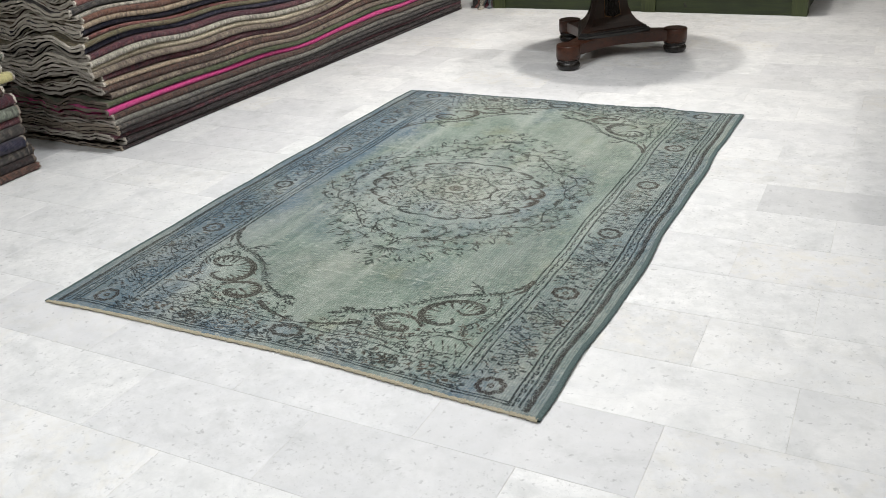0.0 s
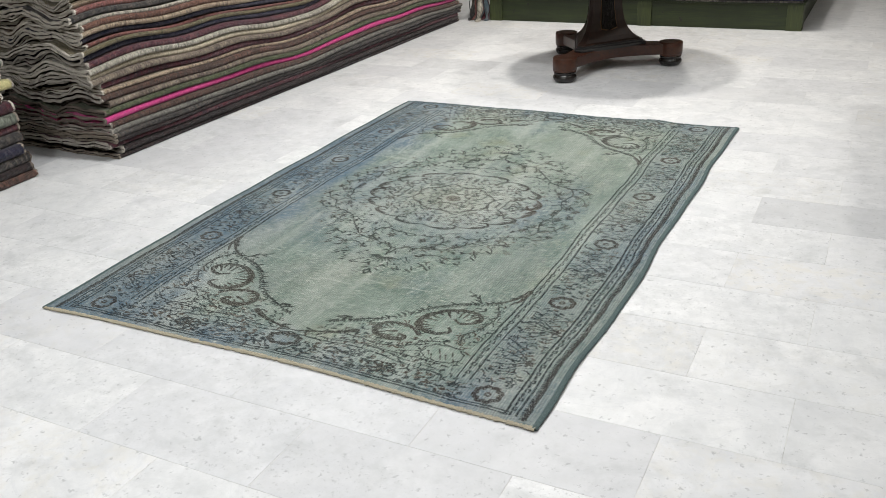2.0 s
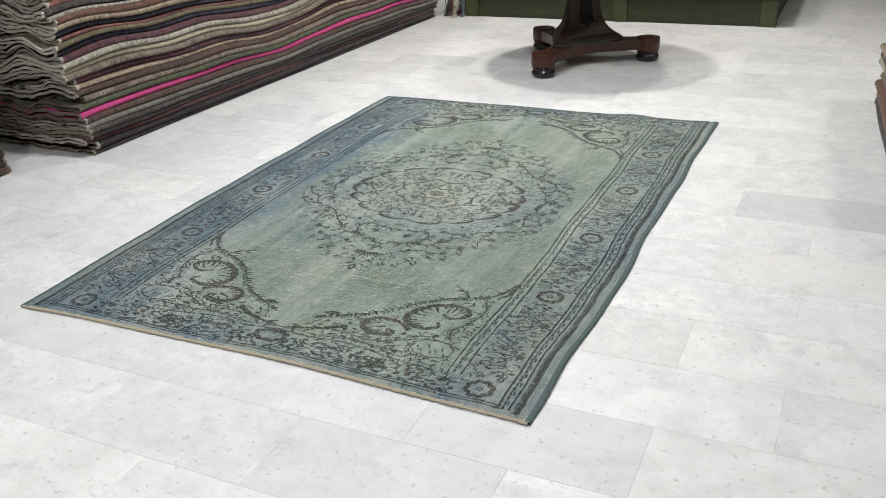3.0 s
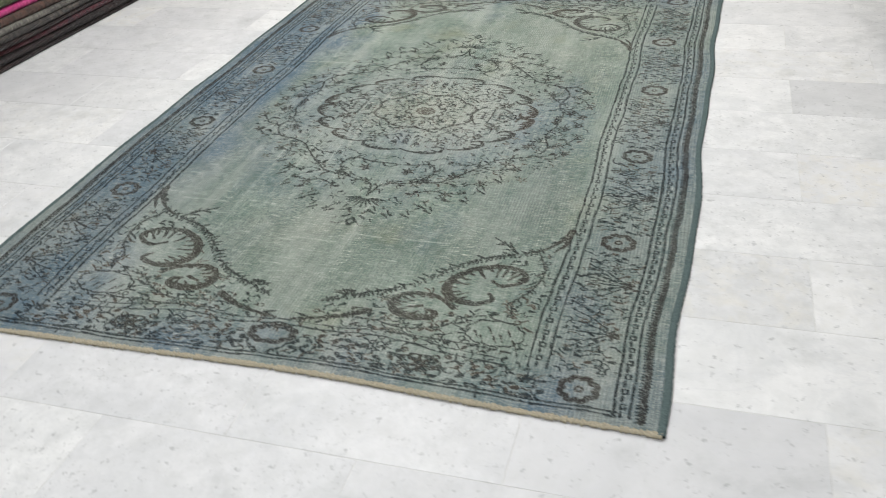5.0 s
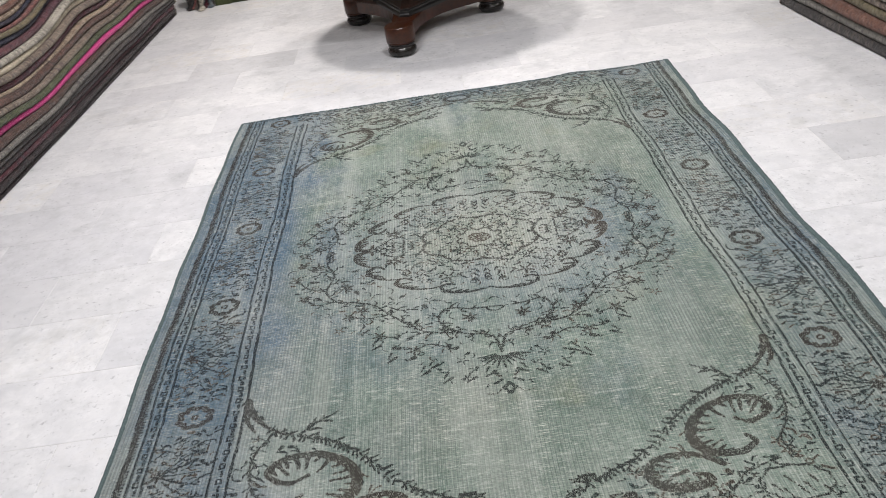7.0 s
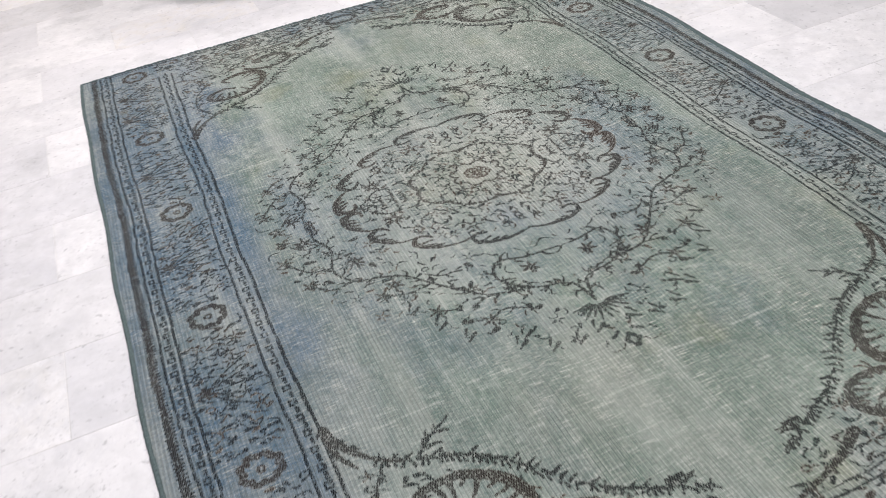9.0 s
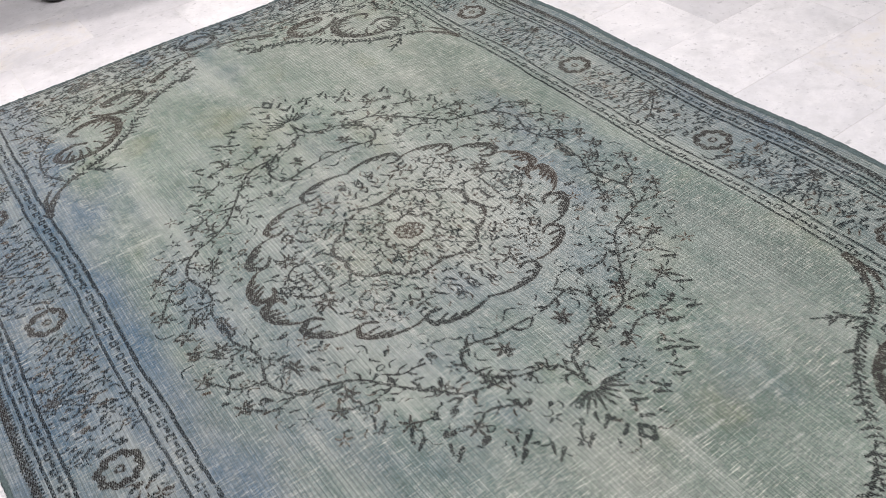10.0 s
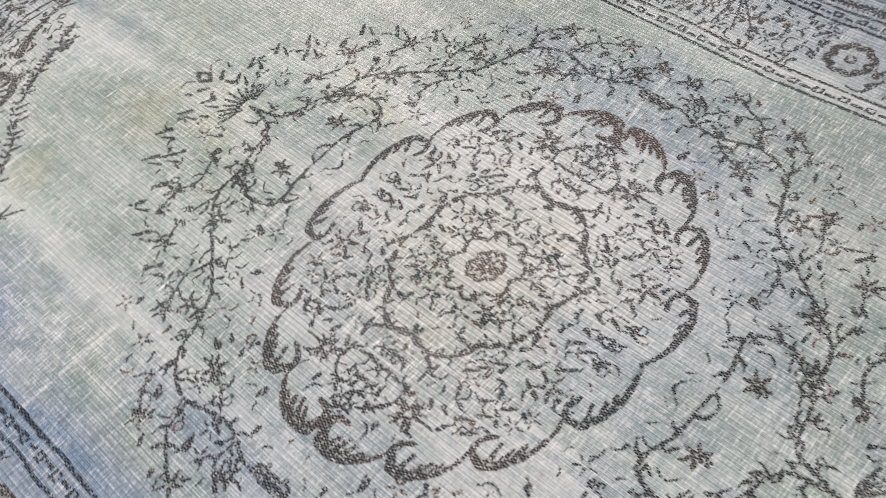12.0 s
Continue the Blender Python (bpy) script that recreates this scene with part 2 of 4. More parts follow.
MARBLE, GROUT = marble(), grout()
WALL, CEIL = plaster("beige_wall_paint", (0.36, 0.33, 0.28)), plaster("grey_ceiling_paint", (0.42, 0.42, 0.41))
RUG = rug_material()
TEAL = plain_cloth("teal_overcast_wool", (0.105, 0.145, 0.145))
COTTON = plain_cloth("cream_cotton_kilim", (0.42, 0.38, 0.285))
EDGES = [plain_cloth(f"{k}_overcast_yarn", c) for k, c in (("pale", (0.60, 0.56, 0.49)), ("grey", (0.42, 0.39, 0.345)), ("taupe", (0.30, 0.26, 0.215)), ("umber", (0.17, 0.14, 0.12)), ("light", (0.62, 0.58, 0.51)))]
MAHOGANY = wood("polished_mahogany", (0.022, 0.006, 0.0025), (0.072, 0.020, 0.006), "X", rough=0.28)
# grain runs upright; much darker than the mahogany of base and top
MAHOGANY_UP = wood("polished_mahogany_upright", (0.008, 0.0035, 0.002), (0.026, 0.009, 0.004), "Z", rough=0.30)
EBONY = wood("black_ebonised_wood", (0.006, 0.005, 0.005), (0.018, 0.014, 0.012), "Z", rough=0.18)
BRASS = Nodes("boxwood_line").done((0.16, 0.085, 0.03), 0.4)
PINE = wood("green_stained_pine", (0.012, 0.019, 0.005), (0.031, 0.044, 0.011), "X", rough=0.55)
PINE_UP = wood("green_stained_pine_upright", (0.021, 0.030, 0.008), (0.052, 0.066, 0.018), "Z", rough=0.5)
KNOT = Nodes("dark_pine_knot").done((0.012, 0.012, 0.006), 0.6)
BLACK = Nodes("black_rubber").done((0.01, 0.01, 0.01), 0.4)
LAMP_BODY = Nodes("white_lamp_housing").done((0.8, 0.8, 0.8), 0.4)
GLOW = Nodes("lit_diffuser")
GLOW.put(GLOW.bsdf, "Emission_Color", (1, 0.98, 0.95, 1))
GLOW.put(GLOW.bsdf, "Emission_Strength", 4.0)
GLOW = GLOW.done((0.8, 0.8, 0.8), 0.5)

CLOTH = {
    "black": ((0.016, 0.012, 0.013), (0.050, 0.028, 0.026)),
    "charcoal": ((0.036, 0.033, 0.033), (0.130, 0.112, 0.096)),
    "dark_brown": ((0.062, 0.038, 0.030), (0.170, 0.085, 0.065)),
    "taupe": ((0.240, 0.195, 0.150), (0.060, 0.040, 0.038)),
    "grey": ((0.205, 0.195, 0.172), (0.075, 0.070, 0.068)),
    "light_grey": ((0.450, 0.420, 0.350), (0.150, 0.140, 0.125)),
    "maroon": ((0.085, 0.020, 0.028), (0.030, 0.020, 0.030)),
    "plum": ((0.078, 0.028, 0.040), (0.175, 0.065, 0.068)),
    "navy": ((0.012, 0.014, 0.036), (0.065, 0.052, 0.075)),
    "cream": ((0.500, 0.440, 0.330), (0.360, 0.310, 0.230)),
    "rust": ((0.180, 0.088, 0.062), (0.075, 0.035, 0.028)),
    "rose": ((0.250, 0.100, 0.088), (0.130, 0.060, 0.055)),
    "olive": ((0.135, 0.118, 0.066), (0.215, 0.170, 0.105)),
    "green": ((0.085, 0.098, 0.048), (0.045, 0.052, 0.030)),
    "pink": ((0.56, 0.050, 0.225), (0.50, 0.045, 0.20)),
    "blue": ((0.080, 0.112, 0.135), (0.150, 0.160, 0.155)),
    "tan": ((0.380, 0.300, 0.215), (0.120, 0.070, 0.050)),
    "yellow": ((0.56, 0.51, 0.25), (0.46, 0.41, 0.20)),
    "sage": ((0.190, 0.210, 0.170), (0.100, 0.110, 0.090)),
}
PLAIN = ("pink", "cream", "yellow")
CARPET = {k: carpet(k + "_carpet", a, b, 0.2 if k in PLAIN else 0.55) for k, (a, b) in CLOTH.items()}

# ---- the room ----
X0, X1, Y0, Y1 = -4.6, 6.2, -4.6, 9.0


def structure(name, lo, hi, material, label, category):
    ob = part(name, boxed(lo, hi), material)
    return tagged(ob, label, category, kind="structure")


floor = structure("floor", (X0, Y0, -0.12), (X1, Y1, -0.0010), GROUT, "white polished marble tile floor with grey joints", "floor")
structure("wall_north", (X0, Y1, -0.12), (X1, Y1 + 0.15, CEILING), WALL, "plain beige painted showroom wall", "wall")
structure("wall_south", (X0, Y0 - 0.15, -0.12), (X1, Y0, CEILING), WALL, "plain beige painted showroom wall", "wall")
structure("wall_west", (X0 - 0.15, Y0 - 0.15, -0.12), (X0, Y1 + 0.15, CEILING), WALL, "plain beige painted showroom wall", "wall")
structure("wall_east", (X1, Y0 - 0.15, -0.12), (X1 + 0.15, Y1 + 0.15, CEILING), WALL, "plain beige painted showroom wall", "wall")
structure("ceiling", (X0 - 0.15, Y0 - 0.15, CEILING), (X1 + 0.15, Y1 + 0.15, CEILING + 0.12), CEIL, "plain grey painted ceiling", "ceiling")


def ceiling_lamp(x, y, share):
    root = tagged(new("ceiling_light"), "white square ceiling panel light, switched on", "ceiling light", "ceiling lights")
    root.matrix_basis = pose(x, y, CEILING)
    part("housing", boxed((-0.17, -0.17, -0.045), (0.17, 0.17, 0.0), 0.006), LAMP_BODY, root)
    part("diffuser", boxed((-0.14, -0.14, -0.052), (0.14, 0.14, -0.046)), GLOW, root)
    data = bpy.data.lights.new("panel_light", "AREA")
    data.shape, data.size, data.energy, data.color = "SQUARE", 0.27, LAMP_POWER * share, WARM if y > 3 else COOL
    lamp = new("panel_light", data)
    lamp.matrix_basis = pose(x, y, CEILING - 0.06)


for lx, ly, share in LAMPS:
    ceiling_lamp(lx, ly, share)

# ---- the rug on the floor ----
LENGTH, MID_Y, STRETCH = 2.945, 1.490, 1.0289
RES = 0.0025
CW, CH = int(1.05 / RES), int(2.98 / RES)
INK, RUSTY = np.zeros((CH, CW)), np.zeros((CH, CW))
PEN = random.Random(5)


def stroke(pts, w, w2=None, rust=0.0, ink=1.0):
    """A line through (u, y) points on half the design, of half-width w that runs to w2."""
    w2 = w if w2 is None else w2
    last = max(1, len(pts) - 1)
    for k, (a, b) in enumerate(zip(pts, pts[1:])):
        wa, wb = w + (w2 - w) * k / last, w + (w2 - w) * (k + 1) / last
        m = max(wa, wb) + RES
        c0, c1 = int((min(a[0], b[0]) - m) / RES), int((max(a[0], b[0]) + m) / RES) + 2
        r0, r1 = int((min(a[1], b[1]) - m) / RES), int((max(a[1], b[1]) + m) / RES) + 2
        c0, r0, c1, r1 = max(c0, 0), max(r0, 0), min(c1, CW), min(r1, CH)
        if c1 <= c0 or r1 <= r0:
            continue
        uu, yy = np.meshgrid((np.arange(c0, c1) + 0.5) * RES, (np.arange(r0, r1) + 0.5) * RES)
        du, dy = b[0] - a[0], b[1] - a[1]
        s = np.clip(((uu - a[0]) * du + (yy - a[1]) * dy) / (du * du + dy * dy + 1e-12), 0, 1)
        d = np.hypot(uu - a[0] - s * du, yy - a[1] - s * dy)
        val = np.clip((wa + (wb - wa) * s - d) / RES + 0.5, 0, 1) * ink
        old = INK[r0:r1, c0:c1]
        RUSTY[r0:r1, c0:c1] = np.where(val > old, rust, RUSTY[r0:r1, c0:c1])
        INK[r0:r1, c0:c1] = np.maximum(old, val)


def both(pts, w, w2=None, rust=0.0, ink=1.0):
    """The same line at both ends of the design; points are (u, v) from its middle."""
    for sign in (1, -1):
        stroke([(u, MID_Y + sign * v) for u, v in pts], w, w2, rust, ink)


def curve(pts, n=8):
    """A smooth line through control points."""
    out = []
    ext = [pts[0], *pts, pts[-1]]
    for p0, p1, p2, p3 in zip(ext, ext[1:], ext[2:], ext[3:]):
        for k in range(n):
            t = k / n
            out.append(tuple(0.5 * (2 * b + (c - a) * t + (2 * a - 5 * b + 4 * c - d) * t * t + (3 * b - a - 3 * c + d) * t ** 3)
                             for a, b, c, d in zip(p0, p1, p2, p3)))
    return out + [pts[-1]]


def dab(draw, u, v, angle, length, w, rust=0.0, bend=0.0):
    """A small leaf: a short tapered stroke, bent a little."""
    mid = (u + 0.55 * length * math.cos(angle + bend), v + 0.55 * length * math.sin(angle + bend))
    draw([(u, v), mid, (u + length * math.cos(angle), v + length * math.sin(angle))], w, 0.45 * w, rust)


def ring(draw, u, v, ru, rv, w, lobes=0, depth=0.0, rust=0.0, dots=False):
    n = 48
    pts = []
    for k in range(n + 1):
        a = 2 * math.pi * k / n
        r = 1 + depth * abs(math.sin(lobes * a / 2)) if lobes else 1
        pts.append((u + ru * r * math.cos(a), v + rv * r * math.sin(a)))
    if dots:
        for a, b in list(zip(pts, pts[1:]))[::2]:
            draw([a, b], w, rust=rust)
    else:
        draw(pts, w, rust=rust)


def blossom(draw, u, v, r, petals=5, w=0.0035, rust=0.3):
    for k in range(petals):
        a = 2 * math.pi * k / petals + 0.4
        dab(draw, u + 0.35 * r * math.cos(a), v + 0.35 * r * math.sin(a), a, 0.65 * r, w, rust)


def teeth(draw, pts, inward, length, w, rust=0.0, step=3):
    """Comb strokes from a line towards a point."""
    for a in pts[::step]:
        d = math.hypot(inward[0] - a[0], inward[1] - a[1]) + 1e-6
        k = length * PEN.uniform(0.6, 1.1) / d
        draw([a, (a[0] + (inward[0] - a[0]) * k, a[1] + (inward[1] - a[1]) * k)], w, 0.5 * w, rust)


def scatter(draw, inside, box_uv, step, sizes, w, angles, rust=0.25):
    """Small leaves, twigs, rings and dots strewn over a part of the design."""
    u = box_uv[0]
    while u < box_uv[2]:
        v = box_uv[1]
        while v < box_uv[3]:
            pu, pv = u + PEN.uniform(-0.5, 0.5) * step, v + PEN.uniform(-0.5, 0.5) * step
            if inside(pu, pv):
                kind, ang = PEN.random(), PEN.choice(angles) + PEN.uniform(-0.35, 0.35)
                length, ru = PEN.uniform(*sizes), (PEN.random() < rust) * PEN.uniform(0.5, 1.0)
                if kind < 0.56:
                    dab(draw, pu, pv, ang, length, w * PEN.choice((0.6, 0.75, 0.9, 1.45)), ru, PEN.uniform(-0.6, 0.6))
                elif kind < 0.66:
                    mid = (pu + length * math.cos(ang), pv + length * math.sin(ang))
                    turn_to = ang + PEN.choice((-1.1, 1.1))
                    draw(curve([(pu, pv), mid, (mid[0] + length * math.cos(turn_to), mid[1] + length * math.sin(turn_to))], 4), 0.75 * w, 0.55 * w, ru)
                elif kind < 0.88:
                    dab(draw, pu, pv, ang, 0.013, 2.0 * w, ru)
                elif kind < 0.91:
                    ring(draw, pu, pv, 0.009, 0.007, 0.6 * w, rust=ru)
                else:
                    blossom(draw, pu, pv, 0.018, 5, 0.9 * w, ru)
            v += step
        u += step


def draw_medallion():
    a, b = 0.392, 0.322
    at_r = lambda deg, r: (a * r * math.cos(math.radians(deg)), b * r * math.sin(math.radians(deg)))
    # sixteen scallops, each heavy at the end next to the long axis, where it hooks inwards over a few long teeth
    cusps = (0, 22, 43, 66, 91)
    for k, (lo, hi) in enumerate(zip(cusps, cusps[1:])):
        fat, ru = (1.30, 1.15, 0.90, 0.80)[k], (0.6, 0.3, 0.5, 0.2)[k]
        piece = []
        for j in range(17):
            f = j / 16
            piece.append(at_r(lo + (hi - lo) * f, 0.955 + 0.085 * math.sin(math.pi * f ** 0.75) ** 0.6))
        hook = curve([at_r(lo + 7, 0.905), at_r(lo + 3.5, 0.905), at_r(lo + 1, 0.945), piece[2]], 5)
        both(hook, 0.0035, 0.0075 * fat, ru)
        both(piece[2:9], 0.0090 * fat, 0.0072 * fat, ru)
        both(piece[8:], 0.0072 * fat, 0.0020, ru)
        for j, f in enumerate((3, 5, 7, 9, 11)):
            q, r = piece[f], (0.050, 0.060, 0.045, 0.026, 0.018)[j] * PEN.uniform(0.5, 1.2)
            ang = lo + (hi - lo) * f / 16
            tip = at_r(ang + 3.5, math.hypot(q[0] / a, q[1] / b) - r * 1.35)
            both(curve([q, ((q[0] + tip[0]) / 2 + 0.002, (q[1] + tip[1]) / 2), tip], 3), 0.0052 * fat, 0.0030, ru)
    line = []
    for k in range(0, 93, 2):
        f = math.radians(k)
        r = 0.93 + 0.10 * abs(math.sin(4 * f)) ** 0.7
        line.append((0.188 * r * math.cos(f), 0.150 * r * math.sin(f)))
    for k in range(len(line) - 1):
        if PEN.random() < 0.72:
            both(line[k:k + 2], (0.0046 if (k // 6) % 2 else 0.0028) * PEN.uniform(0.8, 1.2), rust=0.4)
    teeth(both, line, (0, 0), 0.016, 0.003, 0.4, 4)
    ring(both, 0, 0, 0.026, 0.022, 0.0035, 8, 0.35, 1.0)
    blossom(both, 0, 0, 0.022, 4, 0.005, 1.0)
    ring(both, 0, 0, 0.060, 0.050, 0.003, 8, 0.3, 0.4, True)
    for k in range(3):
        f = math.radians(20 + 27 * k)
        blossom(both, 0.105 * math.cos(f), 0.088 * math.sin(f), 0.021, 5, 0.003, 0.3)
        dab(both, 0.137 * math.cos(f + 0.2), 0.110 * math.sin(f + 0.2), f, 0.02, 0.004, 0.2)
    # eight leaf-shaped panels between the two rings
    for f0 in (0, 45, 90):
        f0 = math.radians(f0)
        panel = []
        for k in range(33):
            t = 2 * math.pi * k / 32
            r = 0.66 + 0.21 * math.cos(t)
            g = f0 + 0.30 * math.sin(t) * (1.1 - 0.45 * math.cos(t)) + 0.03 * math.sin(7 * t)
            panel.append((a * r * math.cos(g), b * r * math.sin(g)))
        for k in range(0, 32, 1):
            if PEN.random() < 0.55:
                both(panel[k:k + 2], 0.0030, rust=0.2)
        for r in (0.56, 0.64, 0.72, 0.79):
            for g in (-0.11, 0, 0.11):
                if PEN.random() < 0.85:
                    q = f0 + g * (1.2 - 0.5 * abs(r - 0.67))
                    dab(both, a * r * math.cos(q), b * r * math.sin(q), f0 + PEN.choice((0.5, -0.5, 1.4)), 0.021, 0.0036, 0.2)
        for g in (-0.39, 0.39):
            q = f0 + g
            blossom(both, a * 0.78 * math.cos(q), b * 0.78 * math.sin(q), 0.028, 5, 0.0034, 0.5)

    def between(u, v):
        r = math.hypot(u / a, v / b)
        return 0.47 < r < 0.9
    scatter(both, between, (0, 0, 0.40, 0.33), 0.0252, (0.010, 0.020), 0.0022, (0.3, 2.6, 1.2), 0.3)

    def heart(u, v):
        r = math.hypot(u / 0.188, v / 0.150)
        return 0.25 < r < 0.9
    scatter(both, heart, (0, 0, 0.19, 0.15), 0.025, (0.009, 0.017), 0.0024, (0.3, 2.6, 1.2), 0.4)


def spray(u, v):
    """Whether a place lies in the flowering diamond round the medallion."""
    edge = np.interp(v, (0, 0.10, 0.24, 0.38, 0.50, 0.62, 0.70, 0.76, 0.81), (0.57, 0.61, 0.59, 0.50, 0.42, 0.30, 0.20, 0.11, 0.0))
    clear = abs(u) < 0.14 and 0.43 < abs(v) < 0.53
    return abs(u) < edge and math.hypot(u / 0.42, v / 0.348) > 1.0 and not clear


def twig(draw, pts, w, rust=0.15, leaves=4, size=(0.022, 0.040), keep=0.92):
    """A thin dotted stem with leaves on both sides in turn."""
    line = curve(pts, 9)
    for k in range(len(line) - 1):
        if PEN.random() < keep:
            draw(line[k:k + 2], w * PEN.uniform(0.85, 1.2), rust=rust)
    for k in range(3, len(line) - 1, leaves):
        ang = math.atan2(line[k + 1][1] - line[k][1], line[k + 1][0] - line[k][0])
        side = 1 if (k // leaves) % 2 else -1
        dab(draw, *line[k], ang + side * PEN.uniform(0.6, 1.0), PEN.uniform(*size), w * PEN.choice((1.0, 1.2, 1.6)), rust, side * 0.35)


def draw_vines():
    stems = [
        [(0.0, 0.64), (0.01, 0.585), (0.03, 0.555), (0.11, 0.53), (0.16, 0.47), (0.14, 0.405), (0.07, 0.418), (0.0, 0.42)],
        [(0.12, 0.525), (0.20, 0.51), (0.26, 0.45), (0.30, 0.40), (0.35, 0.34), (0.41, 0.31), (0.46, 0.29), (0.495, 0.22), (0.475, 0.13), (0.50, 0.05), (0.485, 0.0)],
        [(0.20, 0.51), (0.26, 0.525), (0.33, 0.505)],
        [(0.30, 0.40), (0.36, 0.41), (0.42, 0.385)],
        [(0.46, 0.29), (0.52, 0.295), (0.56, 0.25)],
        [(0.495, 0.21), (0.55, 0.19), (0.59, 0.12)],
        [(0.485, 0.09), (0.53, 0.09), (0.575, 0.03)],
        [(0.16, 0.47), (0.135, 0.50), (0.11, 0.53)],
        [(0.03, 0.555), (0.05, 0.535), (0.085, 0.56)],
        [(0.13, 0.60), (0.19, 0.57), (0.24, 0.59)],
        [(0.30, 0.36), (0.27, 0.385), (0.22, 0.39)],
        [(0.47, 0.15), (0.44, 0.19), (0.43, 0.25)],
    ]
    for n, st in enumerate(stems):
        twig(both, st, 0.0029 if n < 2 else 0.0021, leaves=2 if n == 7 else 4, size=(0.018, 0.034))
        if n in (2, 3, 4, 5, 6, 9):
            blossom(both, *st[-1], 0.022, 5, 0.0036, 0.4)
    # the palmette near the tip, and the bud below it
    for k in range(11):
        ang = math.radians(8 + 16.4 * k)
        dab(both, 0.020 * math.cos(ang), 0.648 + 0.014 * math.sin(ang), ang, PEN.uniform(0.036, 0.052), 0.0040, 0.1)
    both([(0.0, 0.772), (0.015, 0.792), (0.0, 0.815)], 0.0046)
    both([(0.018, 0.758), (0.036, 0.772)], 0.0042)
    for u, v in ((0.03, 0.72), (0.08, 0.735), (0.14, 0.725), (0.175, 0.665), (0.20, 0.69), (0.29, 0.615), (0.33, 0.55), (0.365, 0.47)):
        dab(both, u, v, 0.6, 0.030, 0.0050, 0.1)
        dab(both, u + 0.012, v - 0.022, 1.1, 0.026, 0.0034, 0.1)
    for u, v in ((0.12, 0.60), (0.14, 0.585), (0.24, 0.62), (0.29, 0.57), (0.07, 0.465), (0.20, 0.375), (0.40, 0.25), (0.40, 0.12), (0.54, 0.15), (0.52, 0.26)):
        dab(both, u, v, PEN.uniform(0, 3), 0.016, 0.0078, 0.2)
    for u, v in ((0.075, 0.46), (0.38, 0.36), (0.43, 0.22), (0.53, 0.06), (0.23, 0.47)):
        blossom(both, u, v, 0.022, 6, 0.0044, 0.35)
    scatter(both, spray, (0, 0, 0.64, 0.82), 0.036, (0.012, 0.024), 0.0021, (0.35, -0.4, 1.0, 2.4), 0.3)


def field_edge(u):
    """How far the plain field reaches along the rug at the distance u from its middle."""
    return np.interp(u, (0.0, 0.05, 0.08, 0.15, 0.22, 0.30, 0.35, 0.41, 0.47, 0.53, 0.60, 0.68), (1.28, 1.26, 1.17, 1.135, 1.10, 1.045, 0.975, 0.915, 0.875, 0.855, 0.82, 0.70))


